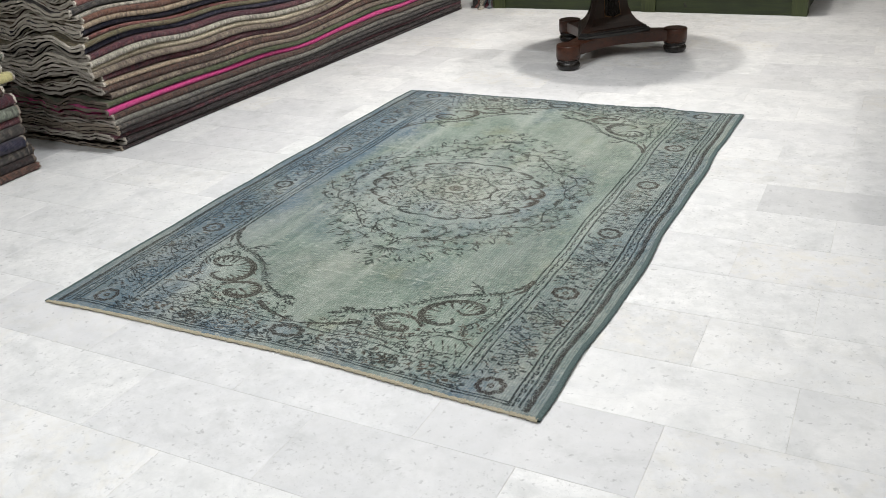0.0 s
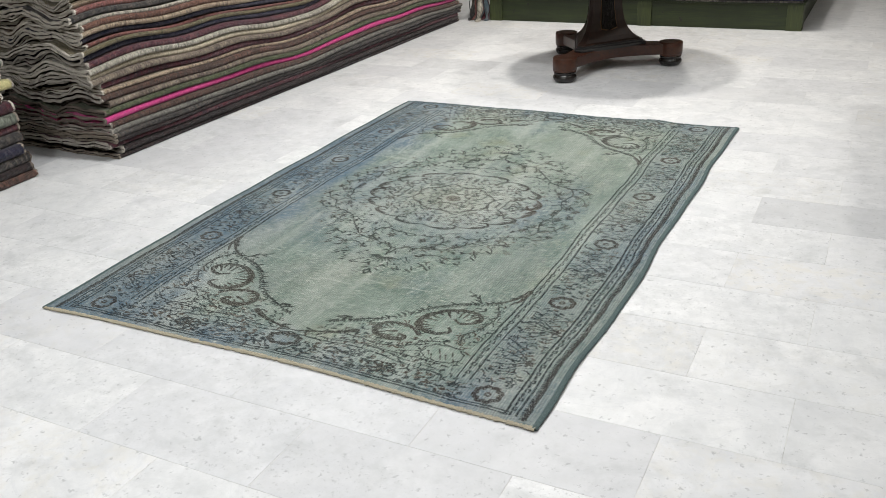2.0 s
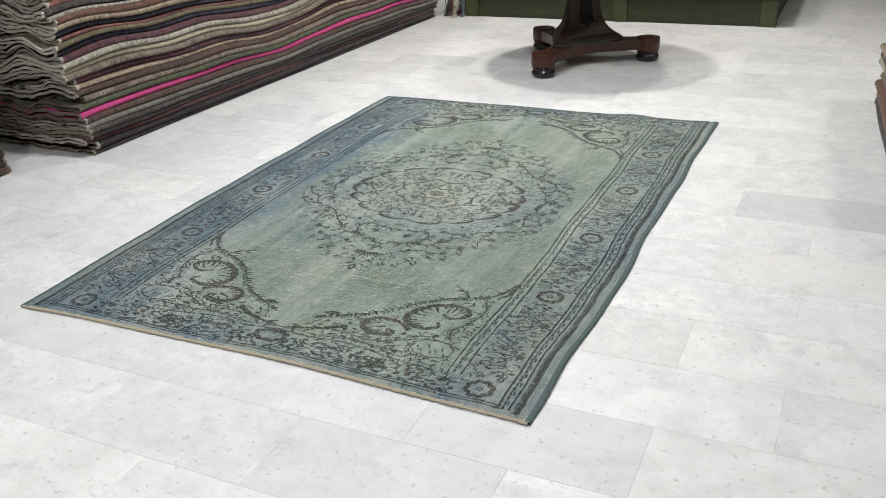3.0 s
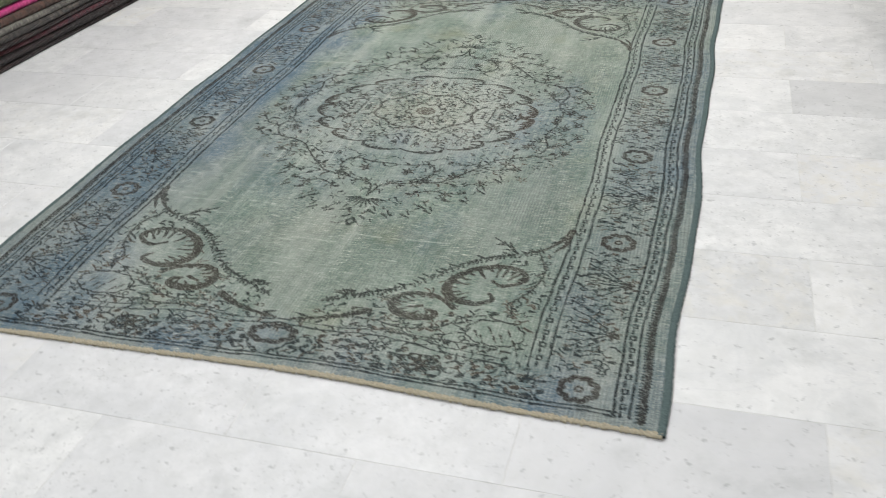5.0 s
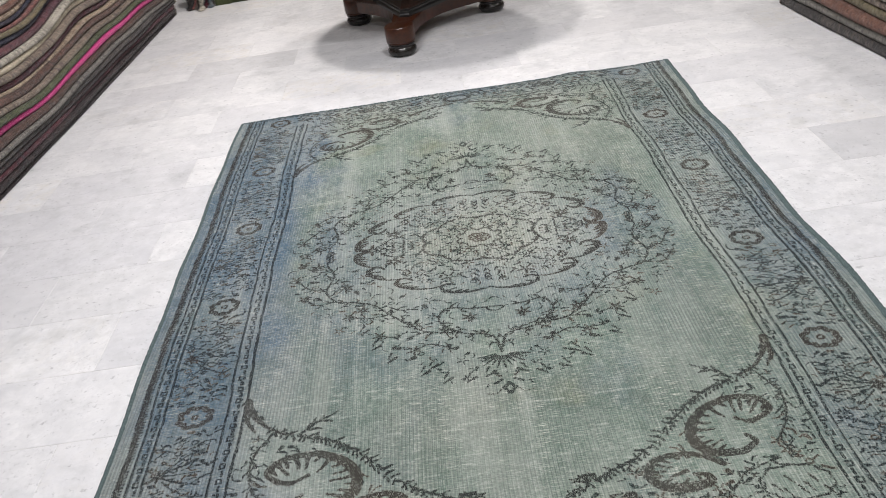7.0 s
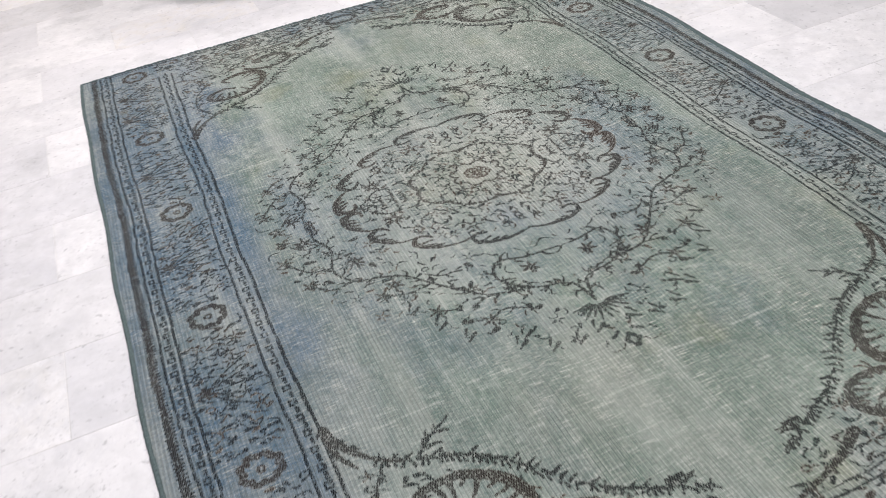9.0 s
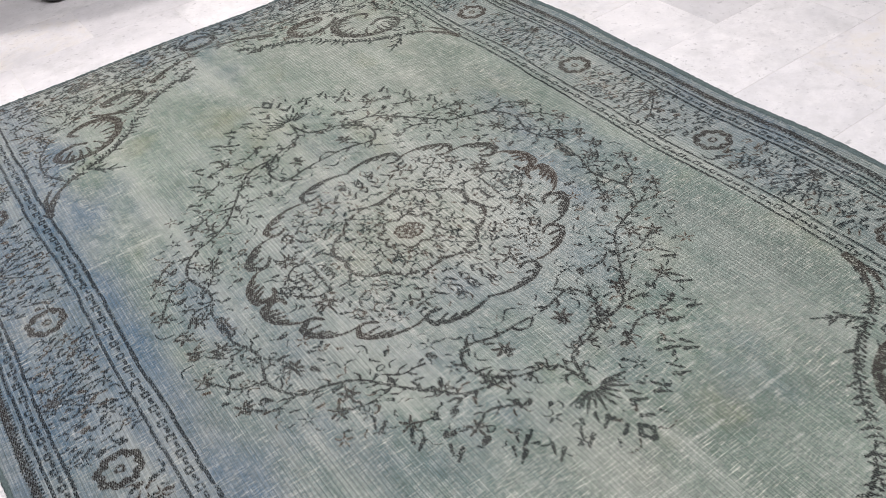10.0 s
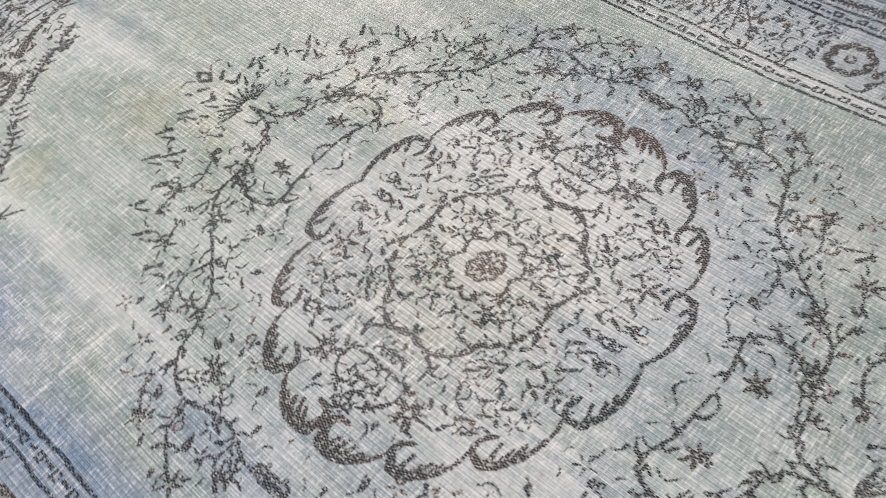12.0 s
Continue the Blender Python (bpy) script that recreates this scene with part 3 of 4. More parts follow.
def draw_corners():
    # the two scrolls, with a comb on the inner side
    big = curve([(0.528, 1.034), (0.565, 1.022), (0.592, 0.992), (0.572, 0.957), (0.528, 0.944), (0.472, 0.950), (0.418, 0.985), (0.388, 1.038), (0.394, 1.090), (0.432, 1.122), (0.486, 1.124), (0.524, 1.100), (0.508, 1.076)])
    low = curve([(0.432, 1.158), (0.402, 1.130), (0.345, 1.108), (0.290, 1.120), (0.264, 1.160), (0.282, 1.200), (0.335, 1.216), (0.385, 1.204), (0.384, 1.182), (0.360, 1.176)])
    for s, mid, reach in ((big, (0.490, 1.045), 0.052), (low, (0.345, 1.163), 0.030)):
        n = len(s)
        third = n // 3
        both(s[:third + 1], 0.0070, 0.0085, 0.45)
        both(s[third:2 * third + 1], 0.0085, 0.0145, 0.5)
        both(s[2 * third:], 0.0145, 0.0045, 0.45)
        for j, q in enumerate(s[n // 5:4 * n // 5:4]):
            k = reach * PEN.choice((0.35, 0.6, 0.9, 1.1)) / (math.hypot(mid[0] - q[0], mid[1] - q[1]) + 1e-6)
            tip = (q[0] + (mid[0] - q[0]) * k + 0.008, q[1] + (mid[1] - q[1]) * k + 0.004)
            both(curve([q, ((q[0] + tip[0]) / 2 - 0.003, (q[1] + tip[1]) / 2 + 0.003), tip], 3), 0.0066, 0.0024, 0.45)
    dab(both, 0.50, 1.015, 0.6, 0.045, 0.006, 0.5)
    dab(both, 0.345, 1.165, 2.8, 0.04, 0.006, 0.5)
    # fat dark leaves where the corner meets the side and the end
    both(curve([(0.672, 0.722), (0.655, 0.775), (0.615, 0.830), (0.560, 0.865)]), 0.010, 0.0025, 0.5)
    both(curve([(0.672, 0.735), (0.665, 0.80), (0.640, 0.845)]), 0.009, 0.002, 0.5)
    both(curve([(0.212, 1.218), (0.165, 1.248), (0.110, 1.272), (0.02, 1.294)]), 0.0125, 0.0028, 0.5)
    # feathery outline
    line = [(u, float(field_edge(u))) for u in np.arange(0.03, 0.68, 0.011)]
    for u, v in line:
        if PEN.random() < 0.12:
            continue
        dab(both, u, v + 0.022, PEN.choice((-0.5, -0.9, 0.4)) + math.pi, PEN.uniform(0.016, 0.028), 0.0046, 0.1)
        dab(both, u + 0.008, v + 0.035, PEN.uniform(-2.2, -1.2), PEN.uniform(0.016, 0.03), 0.0032, 0.1)
    # the pointed tail that reaches into the plain field, and the flower beside the middle of the end
    both(curve([(0.535, 0.872), (0.500, 0.838), (0.446, 0.800)]), 0.0046, 0.0018)
    for q, ang, size in (((0.520, 0.850), 3.9, 0.034), ((0.505, 0.842), 4.5, 0.030), ((0.512, 0.858), 3.1, 0.036), ((0.485, 0.830), 4.4, 0.022), ((0.480, 0.832), 3.0, 0.026)):
        dab(both, *q, ang, 0.85 * size, 0.0038, 0.1, 0.2)
    for k in range(6):
        dab(both, 0.120 + 0.014 * (k % 3), 1.142 + 0.018 * (k // 3), 2.5 + 0.35 * k, 0.030, 0.0044, 0.2)
    # the cartouche in the corner
    ring(both, 0.565, 1.235, 0.075, 0.046, 0.0025, 10, 0.12, 0.1)
    for k in range(7):
        dab(both, 0.51 + 0.018 * k, 1.235 + 0.02 * math.sin(k * 2.3), 1.1, 0.026, 0.003, 0.3)

    def corner(u, v):
        return u < 0.66 and field_edge(u) + 0.05 < v < 1.335 and math.hypot(u - 0.49, v - 1.035) > 0.108 and math.hypot(u - 0.345, v - 1.163) > 0.074 and math.hypot(u - 0.565, (v - 1.235) * 1.5) > 0.080
    scatter(both, corner, (0, 0.70, 0.67, 1.335), 0.0250, (0.014, 0.028), 0.0029, (0.4, -0.5, 2.5, 1.3), 0.30)
    for st in ([(0.60, 0.86), (0.635, 0.95), (0.62, 1.04), (0.585, 1.10), (0.60, 1.17)], [(0.24, 1.25), (0.33, 1.265), (0.42, 1.235), (0.47, 1.19), (0.56, 1.16)], [(0.20, 1.285), (0.36, 1.29), (0.48, 1.29), (0.62, 1.30)]):
        twig(both, st, 0.0026, leaves=3, size=(0.016, 0.030))
    both(curve([(0.0, 1.315), (0.12, 1.325), (0.28, 1.312), (0.45, 1.335), (0.62, 1.345)]), 0.0026, ink=0.7)
    both(curve([(0.0, 1.30), (0.15, 1.305), (0.30, 1.29), (0.46, 1.315), (0.60, 1.325)]), 0.0022, ink=0.6)


def draw_side_border():
    for u, top in ((0.676, 1.335), (0.722, 1.335), (0.894, 1.452), (0.932, 1.452)):
        line = [(u, MID_Y - top + k * 0.05) for k in range(int(2 * top / 0.05) + 1)]
        stroke(line, 0.0031)
    for u, top in ((0.699, 1.33), (0.913, 1.45)):
        y, odd = MID_Y - top, 0
        while y < MID_Y + top:
            if odd % 2:
                stroke([(u - 0.006, y), (u + 0.006, y), (u + 0.006, y + 0.014), (u - 0.006, y + 0.014), (u - 0.006, y)], 0.0024)
            else:
                stroke([(u - 0.003, y), (u - 0.003, y + 0.014)], 0.0036)
            y, odd = y + 0.0245, odd + 1
    # dark line with a row of small teeth next to the edge
    stroke([(0.957, MID_Y - 1.46), (0.957, MID_Y + 1.46)], 0.0075, rust=0.3)
    y = MID_Y - 1.46
    while y < MID_Y + 1.46:
        stroke([(0.945, y), (0.966, y + 0.002)], 0.0026, 0.0018)
        y += 0.0105
    for y in (0.105, 0.735, 1.265, 1.795, 2.315, 2.862):
        ring(stroke, 0.808, y, 0.036, 0.034, 0.0072, 8, 0.22, 0.5)
        ring(stroke, 0.808, y, 0.008, 0.008, 0.003, rust=0.6)

    def clear(u, y):
        return 0.735 < u < 0.884 and min(abs(y - q) for q in (0.105, 0.735, 1.265, 1.795, 2.315, 2.862)) > 0.058 and 0.16 < y < 2.80
    # bushes of slanting leaves between the rosettes
    for y0, y1 in ((0.105, 0.735), (0.735, 1.265), (1.265, 1.795), (1.795, 2.315), (2.315, 2.862)):
        mids = (0.33, 0.67) if y1 - y0 > 0.54 else (0.5,)
        for f in mids:
            y = y0 + f * (y1 - y0)
            blossom(stroke, 0.862, y, 0.020, 6, 0.006, 0.4)
            for k in range(5):
                off = (k - 2) * 0.022
                stroke(curve([(0.752, y + 1.9 * off), (0.80, y + 1.3 * off), (0.845, y + 0.4 * off)]), 0.0015, 0.0024)
    scatter(stroke, clear, (0.735, 0.15, 0.89, 2.82), 0.0205, (0.012, 0.026), 0.0026, (0.35, -0.4, 2.75, 3.5), 0.25)


def draw_end_border():
    for v in (1.452, 1.440):
        both([(0.05 * k, v + 0.002 * math.sin(k)) for k in range(19)], 0.0030, ink=0.8)
    for u in (0.0, 0.40):
        if u == 0.0:
            ring(both, u, 1.360, 0.052, 0.030, 0.0085, 8, 0.2, 0.45)
        else:
            blossom(both, u, 1.385, 0.03, 6, 0.006, 0.6)
            ring(both, u, 1.385, 0.045, 0.026, 0.0035, 8, 0.2, 0.3)

    def band(u, v):
        return 1.345 < v < 1.435 and u < 0.75 and math.hypot(u, (v - 1.360) * 1.5) > 0.080
    scatter(both, band, (0, 1.34, 0.76, 1.44), 0.021, (0.016, 0.034), 0.0036, (0.3, -0.3, 2.8), 0.3)


draw_medallion()
draw_vines()
draw_corners()
draw_side_border()
draw_end_border()


def soft_noise(ny, nx, cell, seed):
    """Smooth random values from 0 to 1 on a grid."""
    rg = np.random.RandomState(seed)
    a = rg.rand(int(ny / cell[0]) + 3, int(nx / cell[1]) + 3)
    y, x = np.arange(ny) / cell[0], np.arange(nx) / cell[1]
    iy, ix = y.astype(int), x.astype(int)
    fy, fx = y - iy, x - ix
    fy, fx = (fy * fy * (3 - 2 * fy))[:, None], (fx * fx * (3 - 2 * fx))[None]
    g = lambda r, c: a[np.ix_(iy + r, ix + c)]
    return (g(0, 0) * (1 - fx) + g(0, 1) * fx) * (1 - fy) + (g(1, 0) * (1 - fx) + g(1, 1) * fx) * fy


def rug_edges(y):
    """The left and right edge of the rug at the distance y from its near end."""
    left = -0.014 - 0.048 * np.clip(y / 1.5, 0, 1) ** 0.8 - 0.008 * np.clip(y / 2.9, 0, 1) + 0.003 * np.sin(y * 4.1 + 1.0) + 0.0025 * np.sin(y * 11.0)
    right = 1.986 + 0.030 * np.clip(y / 0.9, 0, 1) + 0.020 * np.clip((y - 1.6) / 1.2, 0, 1) + 0.005 * np.sin(y * 6.3 + 2.2) + 0.003 * np.sin(y * 13.0)
    return left, right


def rug_height(x, y):
    """How far the rug's underside lifts off the floor: a few slack waves."""
    bump = 0.009 * np.exp(-((x - 1.58) / 0.08) ** 2) * np.exp(-((y - 3.04) / 0.10) ** 2)
    side = 0.0035 * np.clip((x - 1.86) / 0.14, 0, 1) * (0.5 + 0.5 * np.sin(y * 7.0))
    near = 0.001 * np.exp(-(y / 0.12) ** 2) * (0.5 + 0.5 * np.sin(x * 5.0 + 1))
    rim = np.clip(np.minimum(np.minimum(x, 2.02 - x), np.minimum(y, 3.03 - y)) / 0.3, 0, 1)
    return bump + side + near + 0.0022 * rim * (1 + np.sin(x * 3.1 + y * 2.3) * np.sin(y * 3.7 - x))


def rug_place(s, y):
    """World place of the design position s (-1 to 1 across) and y along."""
    left, right = rug_edges(y)
    x = left + (right - left) * (s + 1) / 2
    far = 0.006 * np.sin(x * 3.0) + 0.004 * np.sin(x * 9.0)
    yy = STRETCH * y - 0.024 * s * np.exp(-((y - 1.0) / 0.6) ** 2) * np.clip(y / 0.4, 0, 1) + far * np.clip(y / LENGTH, 0, 1) + 0.030 * np.sin(np.clip(x, 0, 2) * math.pi / 2) * np.clip(1 - y / 0.5, 0, 1) + 0.003 * np.sin(x * 7.0) * np.clip(1 - y, 0, 1)
    return np.stack([x, yy, 0.0048 + rug_height(x, yy)], -1)


def build_rug():
    nx, ny = 800, 960
    s, y = np.meshgrid(np.linspace(-1, 1, nx + 1), np.linspace(0, LENGTH, ny + 1))
    rg = np.random.RandomState(3)
    co = rug_place(s, y)
    co[..., 2] += rg.uniform(-0.00035, 0.00035, s.shape)
    root = tagged(new("area_rug"), "worn blue-green overdyed wool rug with floral medallion on marble floor", "rug")
    me = grid_mesh("woven_field", co, RUG)
    sc, yc = s[:-1, :-1] + 1.0 / nx, y[:-1, :-1] + 0.5 * LENGTH / ny
    wob = lambda k, c: soft_noise(ny, nx, c, k) - 0.5
    field = np.clip((0.70 - np.abs(sc)) / 0.2, 0, 1)
    u = np.abs(sc - 0.016 * field + 0.010 * wob(11, (130, 90)) + 0.004 * wob(12, (20, 14)))
    v = yc + 0.012 * wob(13, (160, 90)) + 0.004 * wob(14, (20, 14))
    ci, ri = np.clip((u / RES).astype(int), 0, CW - 1), np.clip((v / RES).astype(int), 0, CH - 1)
    ink, rust = INK[ri, ci], RUSTY[ri, ci]
    worn = 0.55 * soft_noise(ny, nx, (87, 70), 21) + 0.45 * soft_noise(ny, nx, (9, 12), 22)
    ink = np.clip(1.7 * ink, 0, 1) * np.clip(1.85 - 0.90 * worn, 0.66, 1.0)
    ink *= np.where(rg.rand(ny, nx) < 0.17, 0.30, 1.0)
    ink *= np.where((np.arange(nx)[None] + np.arange(ny)[:, None] // 2) % 2 == 0, 1.0, 0.72)
    rust = np.clip(rust * (0.5 + 1.0 * soft_noise(ny, nx, (58, 40), 23)), 0, 1)
    # the overdye: bluer along one side and in clouds over the rest
    cloud = 0.6 * soft_noise(ny, nx, (217, 110), 31) + 0.4 * soft_noise(ny, nx, (58, 45), 32)
    side = np.clip((-0.54 - sc + 0.25 * (cloud - 0.5)) / 0.22, 0, 1) * (1.05 + 0.70 * soft_noise(ny, nx, (174, 60), 33))
    rim = np.clip((np.abs(sc) - 0.66) / 0.1, 0, 1) * 0.50
    ends = np.clip((0.22 - np.minimum(yc, LENGTH - yc)) / 0.15, 0, 1) * 0.42
    near_left = np.exp(-((sc + 0.50) / 0.20) ** 2) * np.exp(-((yc - 1.35) / 0.70) ** 2) * 0.30
    right_mid = np.exp(-((sc - 0.47) / 0.17) ** 2) * np.exp(-((yc - 1.35) / 0.45) ** 2) * 0.40
    corner_dye = 0.55 * np.exp(-((sc + 0.75) / 0.30) ** 2) * np.exp(-(yc / 0.55) ** 2) + 0.55 * np.exp(-(sc / 0.12) ** 2) * np.exp(-((yc - 0.13) / 0.08) ** 2)
    med = np.exp(-((np.hypot((sc - 0.016) / 0.40, (yc - MID_Y) / 0.36) - 0.8) / 0.35) ** 2) * 0.30
    blue = np.clip(side + rim + ends + near_left + right_mid + corner_dye + med, 0, 1.1) * (0.45 + 1.0 * cloud)
    drift = 0.5 * soft_noise(ny, nx, (170, 100), 51) + 0.3 * soft_noise(ny, nx, (70, 40), 52) + 0.2 * soft_noise(ny, nx, (24, 16), 53)
    blue = np.clip(blue + 1.5 * np.clip(drift - 0.47, 0, 1) + 0.10 * (cloud - 0.5), 0, 1)
    edge = np.abs(sc) > 0.972
    ink = np.where(edge, 0.12 * rg.rand(ny, nx), ink)
    grit = 0.36 * (rg.rand(ny, nx) - 0.5) + 0.22 * (soft_noise(ny, nx, (3, 2), 40) - 0.5) + 0.30 * (soft_noise(ny, nx, (1.6, 9), 41) - 0.5) + 0.42 * (soft_noise(ny, nx, (9, 1.6), 42) - 0.5)
    rows, cols = np.arange(ny)[:, None] % 2, np.arange(nx)[None] % 2
    tone = np.clip(0.5 + grit + np.where(rows == 0, -0.05, 0.05) + np.where(cols == 0, -0.15, 0.15), 0, 1)
    # the drawn parts were knotted on a paler ground than the plain field
    total = np.pad(np.cumsum(np.cumsum(np.pad(ink, 18, mode="edge"), 0), 1), ((1, 0), (1, 0)))
    dens = (total[36:-1, 36:-1] - total[:-37, 36:-1] - total[36:-1, :-37] + total[:-37, :-37])[:ny, :nx] / 36.0 ** 2
    tone = np.clip(tone + 0.45 * np.clip(dens, 0, 0.42) * (1 - 0.7 * blue) - 0.05, 0, 1)
    # paler middle, most of all on one side; the plain field beside it deeper green
    oval = np.hypot((sc - 0.016) / 0.40, (yc - MID_Y) / 0.33)
    tone += 0.19 * np.clip((1.15 - oval) / 0.3, 0, 1) * (0.75 + 0.5 * np.clip(sc / 0.35, -1, 1))
    tone += 0.10 * np.exp(-((sc - 0.24) / 0.17) ** 2) * np.exp(-((yc - 1.25) / 0.26) ** 2)
    tone += 0.06 * np.exp(-((sc - 0.25) / 0.20) ** 2) * np.exp(-((yc - 0.98) / 0.22) ** 2)
    tone += 0.17 * np.exp(-((sc - 0.42) / 0.22) ** 2) * np.exp(-((yc - 0.26) / 0.16) ** 2)
    tone -= 0.17 * np.exp(-((sc - 0.53) / 0.15) ** 2) * np.exp(-((yc - 0.95) / 0.36) ** 2)
    tone -= 0.10 * np.clip(blue - 0.45, 0, 0.5) + 0.20 * np.clip((-0.62 - sc) / 0.06, 0, 1) * np.clip((1.5 - yc) / 0.5, 0.15, 1) + 0.17 * np.exp(-((yc - 0.66) / 0.34) ** 2) * np.clip((0.72 - np.abs(sc)) / 0.1, 0, 1)
    # old fold creases, rubbed to the pale foundation here and there along the weft
    for k in range(16):
        cy, lo = PEN.uniform(0.35, 2.7), PEN.choice((-0.68, -0.62, -0.3, 0.05, 0.3))
        wide, slant = PEN.uniform(0.15, 0.45), PEN.uniform(-0.03, 0.05)
        near = np.exp(-((yc - cy - slant * (sc - lo) - 0.004 * wob(70 + k, (40, 30))) / PEN.uniform(0.0022, 0.0045)) ** 2)
        tone += near * (sc > lo) * (sc < lo + wide) * (soft_noise(ny, nx, (6, 12), 90 + k) > 0.42) * PEN.uniform(0.4, 0.9)
    for k in range(9):
        cx, lo = PEN.uniform(-0.6, 0.6), PEN.uniform(0.3, 2.2)
        near = np.exp(-((sc - cx - 0.01 * wob(110 + k, (60, 30))) / PEN.uniform(0.004, 0.012)) ** 2)
        tone += near * (yc > lo) * (yc < lo + PEN.uniform(0.2, 0.6)) * soft_noise(ny, nx, (40, 6), 130 + k) * 0.45
    # faint pale columns near both ends of the field, and short bare weft threads
    for cx, cy, ly in ((-0.24, 0.48, 0.16), (0.05, 0.46, 0.18), (0.27, 0.58, 0.14), (-0.36, 0.72, 0.14), (-0.28, 2.52, 0.16), (-0.10, 2.60, 0.20), (0.07, 2.56, 0.18), (0.24, 2.50, 0.20), (0.40, 2.34, 0.16), (-0.45, 2.2, 0.15)):
        tone += 0.20 * np.exp(-((sc - cx - 0.03 * wob(150, (90, 60))) / 0.024) ** 2) * np.exp(-((yc - cy) / ly) ** 2) * (0.5 + soft_noise(ny, nx, (5, 14), 151))
    for k in range(1500):
        dy, ds = PEN.choice((PEN.uniform(0.2, 1.0), PEN.uniform(0.3, 2.75), PEN.uniform(2.1, 2.75))), PEN.uniform(-0.66, 0.66)
        r, c, run = int(dy / LENGTH * ny), int((ds + 1) / 2 * nx), PEN.randint(4, 16)
        tone[r, c:c + run] += PEN.uniform(0.15, 0.55)
        if PEN.random() < 0.4:
            tone[r + 1, c + 2:c + run + 3] += PEN.uniform(0.1, 0.4)
    tone = np.clip(tone, 0, 1)
    # where no dark knot lies the second channel holds a warm, sun-bleached tinge
    warm = 0.55 * np.exp(-((np.hypot((sc - 0.016) / 0.26, (yc - MID_Y) / 0.24)) ** 2)) + 0.5 * np.clip(soft_noise(ny, nx, (210, 120), 61) - 0.55, 0, 1)
    rust = np.where(ink > 0.08, rust, np.clip(warm * (0.6 + 0.8 * soft_noise(ny, nx, (30, 22), 62)), 0, 1))
    at = me.attributes.new("weave", "FLOAT_COLOR", "FACE")
    at.data.foreach_set("color", np.stack([ink, rust, blue, tone], -1).reshape(-1).astype(np.float32))
    me.polygons.foreach_set("use_smooth", np.ones(nx * ny, dtype=bool))
    ob = new("woven_field", me)
    ob.parent = root

    def binding(name, pts, radius, flat, material, label, seed):
        """A rounded cord of yarn along an edge, a little uneven, resting on the floor."""
        n, ringn = len(pts), 10
        out = np.zeros((n, ringn + 1, 3))
        d = np.gradient(pts, axis=0)
        d /= np.linalg.norm(d, axis=1)[:, None]
        side_way = np.stack([d[:, 1], -d[:, 0], 0 * d[:, 0]], -1)
        jit = np.random.RandomState(seed).uniform(*((0.55, 1.45) if name == "end_binding" else (0.85, 1.15)), n)
        for k in range(ringn + 1):
            a = 2 * math.pi * k / ringn
            out[:, k] = pts + side_way * (flat * math.cos(a) * jit)[:, None] + np.array([0, 0, 1.0]) * (radius * math.sin(a) * jit)[:, None]
        out[..., 2] = np.maximum(out[..., 2], 0.0004)
        mesh = grid_mesh(name, out, material)
        mesh.shade_smooth()
        b = new(name, mesh)
        b.parent = root
        b["label"] = label

    t = np.linspace(0, LENGTH, 420)
    for sgn, half in ((-1, 0.006), (1, 0.010)):
        e = rug_place(np.full(420, sgn * 1.0), t)
        e[:, 2] = np.maximum(e[:, 2] - 0.001, 0.0045)
        binding("side_binding", e, 0.0045, half, TEAL, "teal overcast wool selvage", 5 + sgn)
    w = np.linspace(-1.0, 1.003, 640)
    e = rug_place(w, np.full(640, 0.0))
    e[:, 1] += 0.003
    e[:, 2] = np.maximum(e[:, 2] - 0.001, 0.004)
    binding("end_binding", e, 0.0036, 0.0085, COTTON, "cream flat-woven cotton end", 9)
    e = rug_place(w, np.full(640, LENGTH))
    e[:, 2] -= 0.001
    binding("end_binding", e, 0.004, 0.004, TEAL, "thin blue-green overcast end", 10)


build_rug()

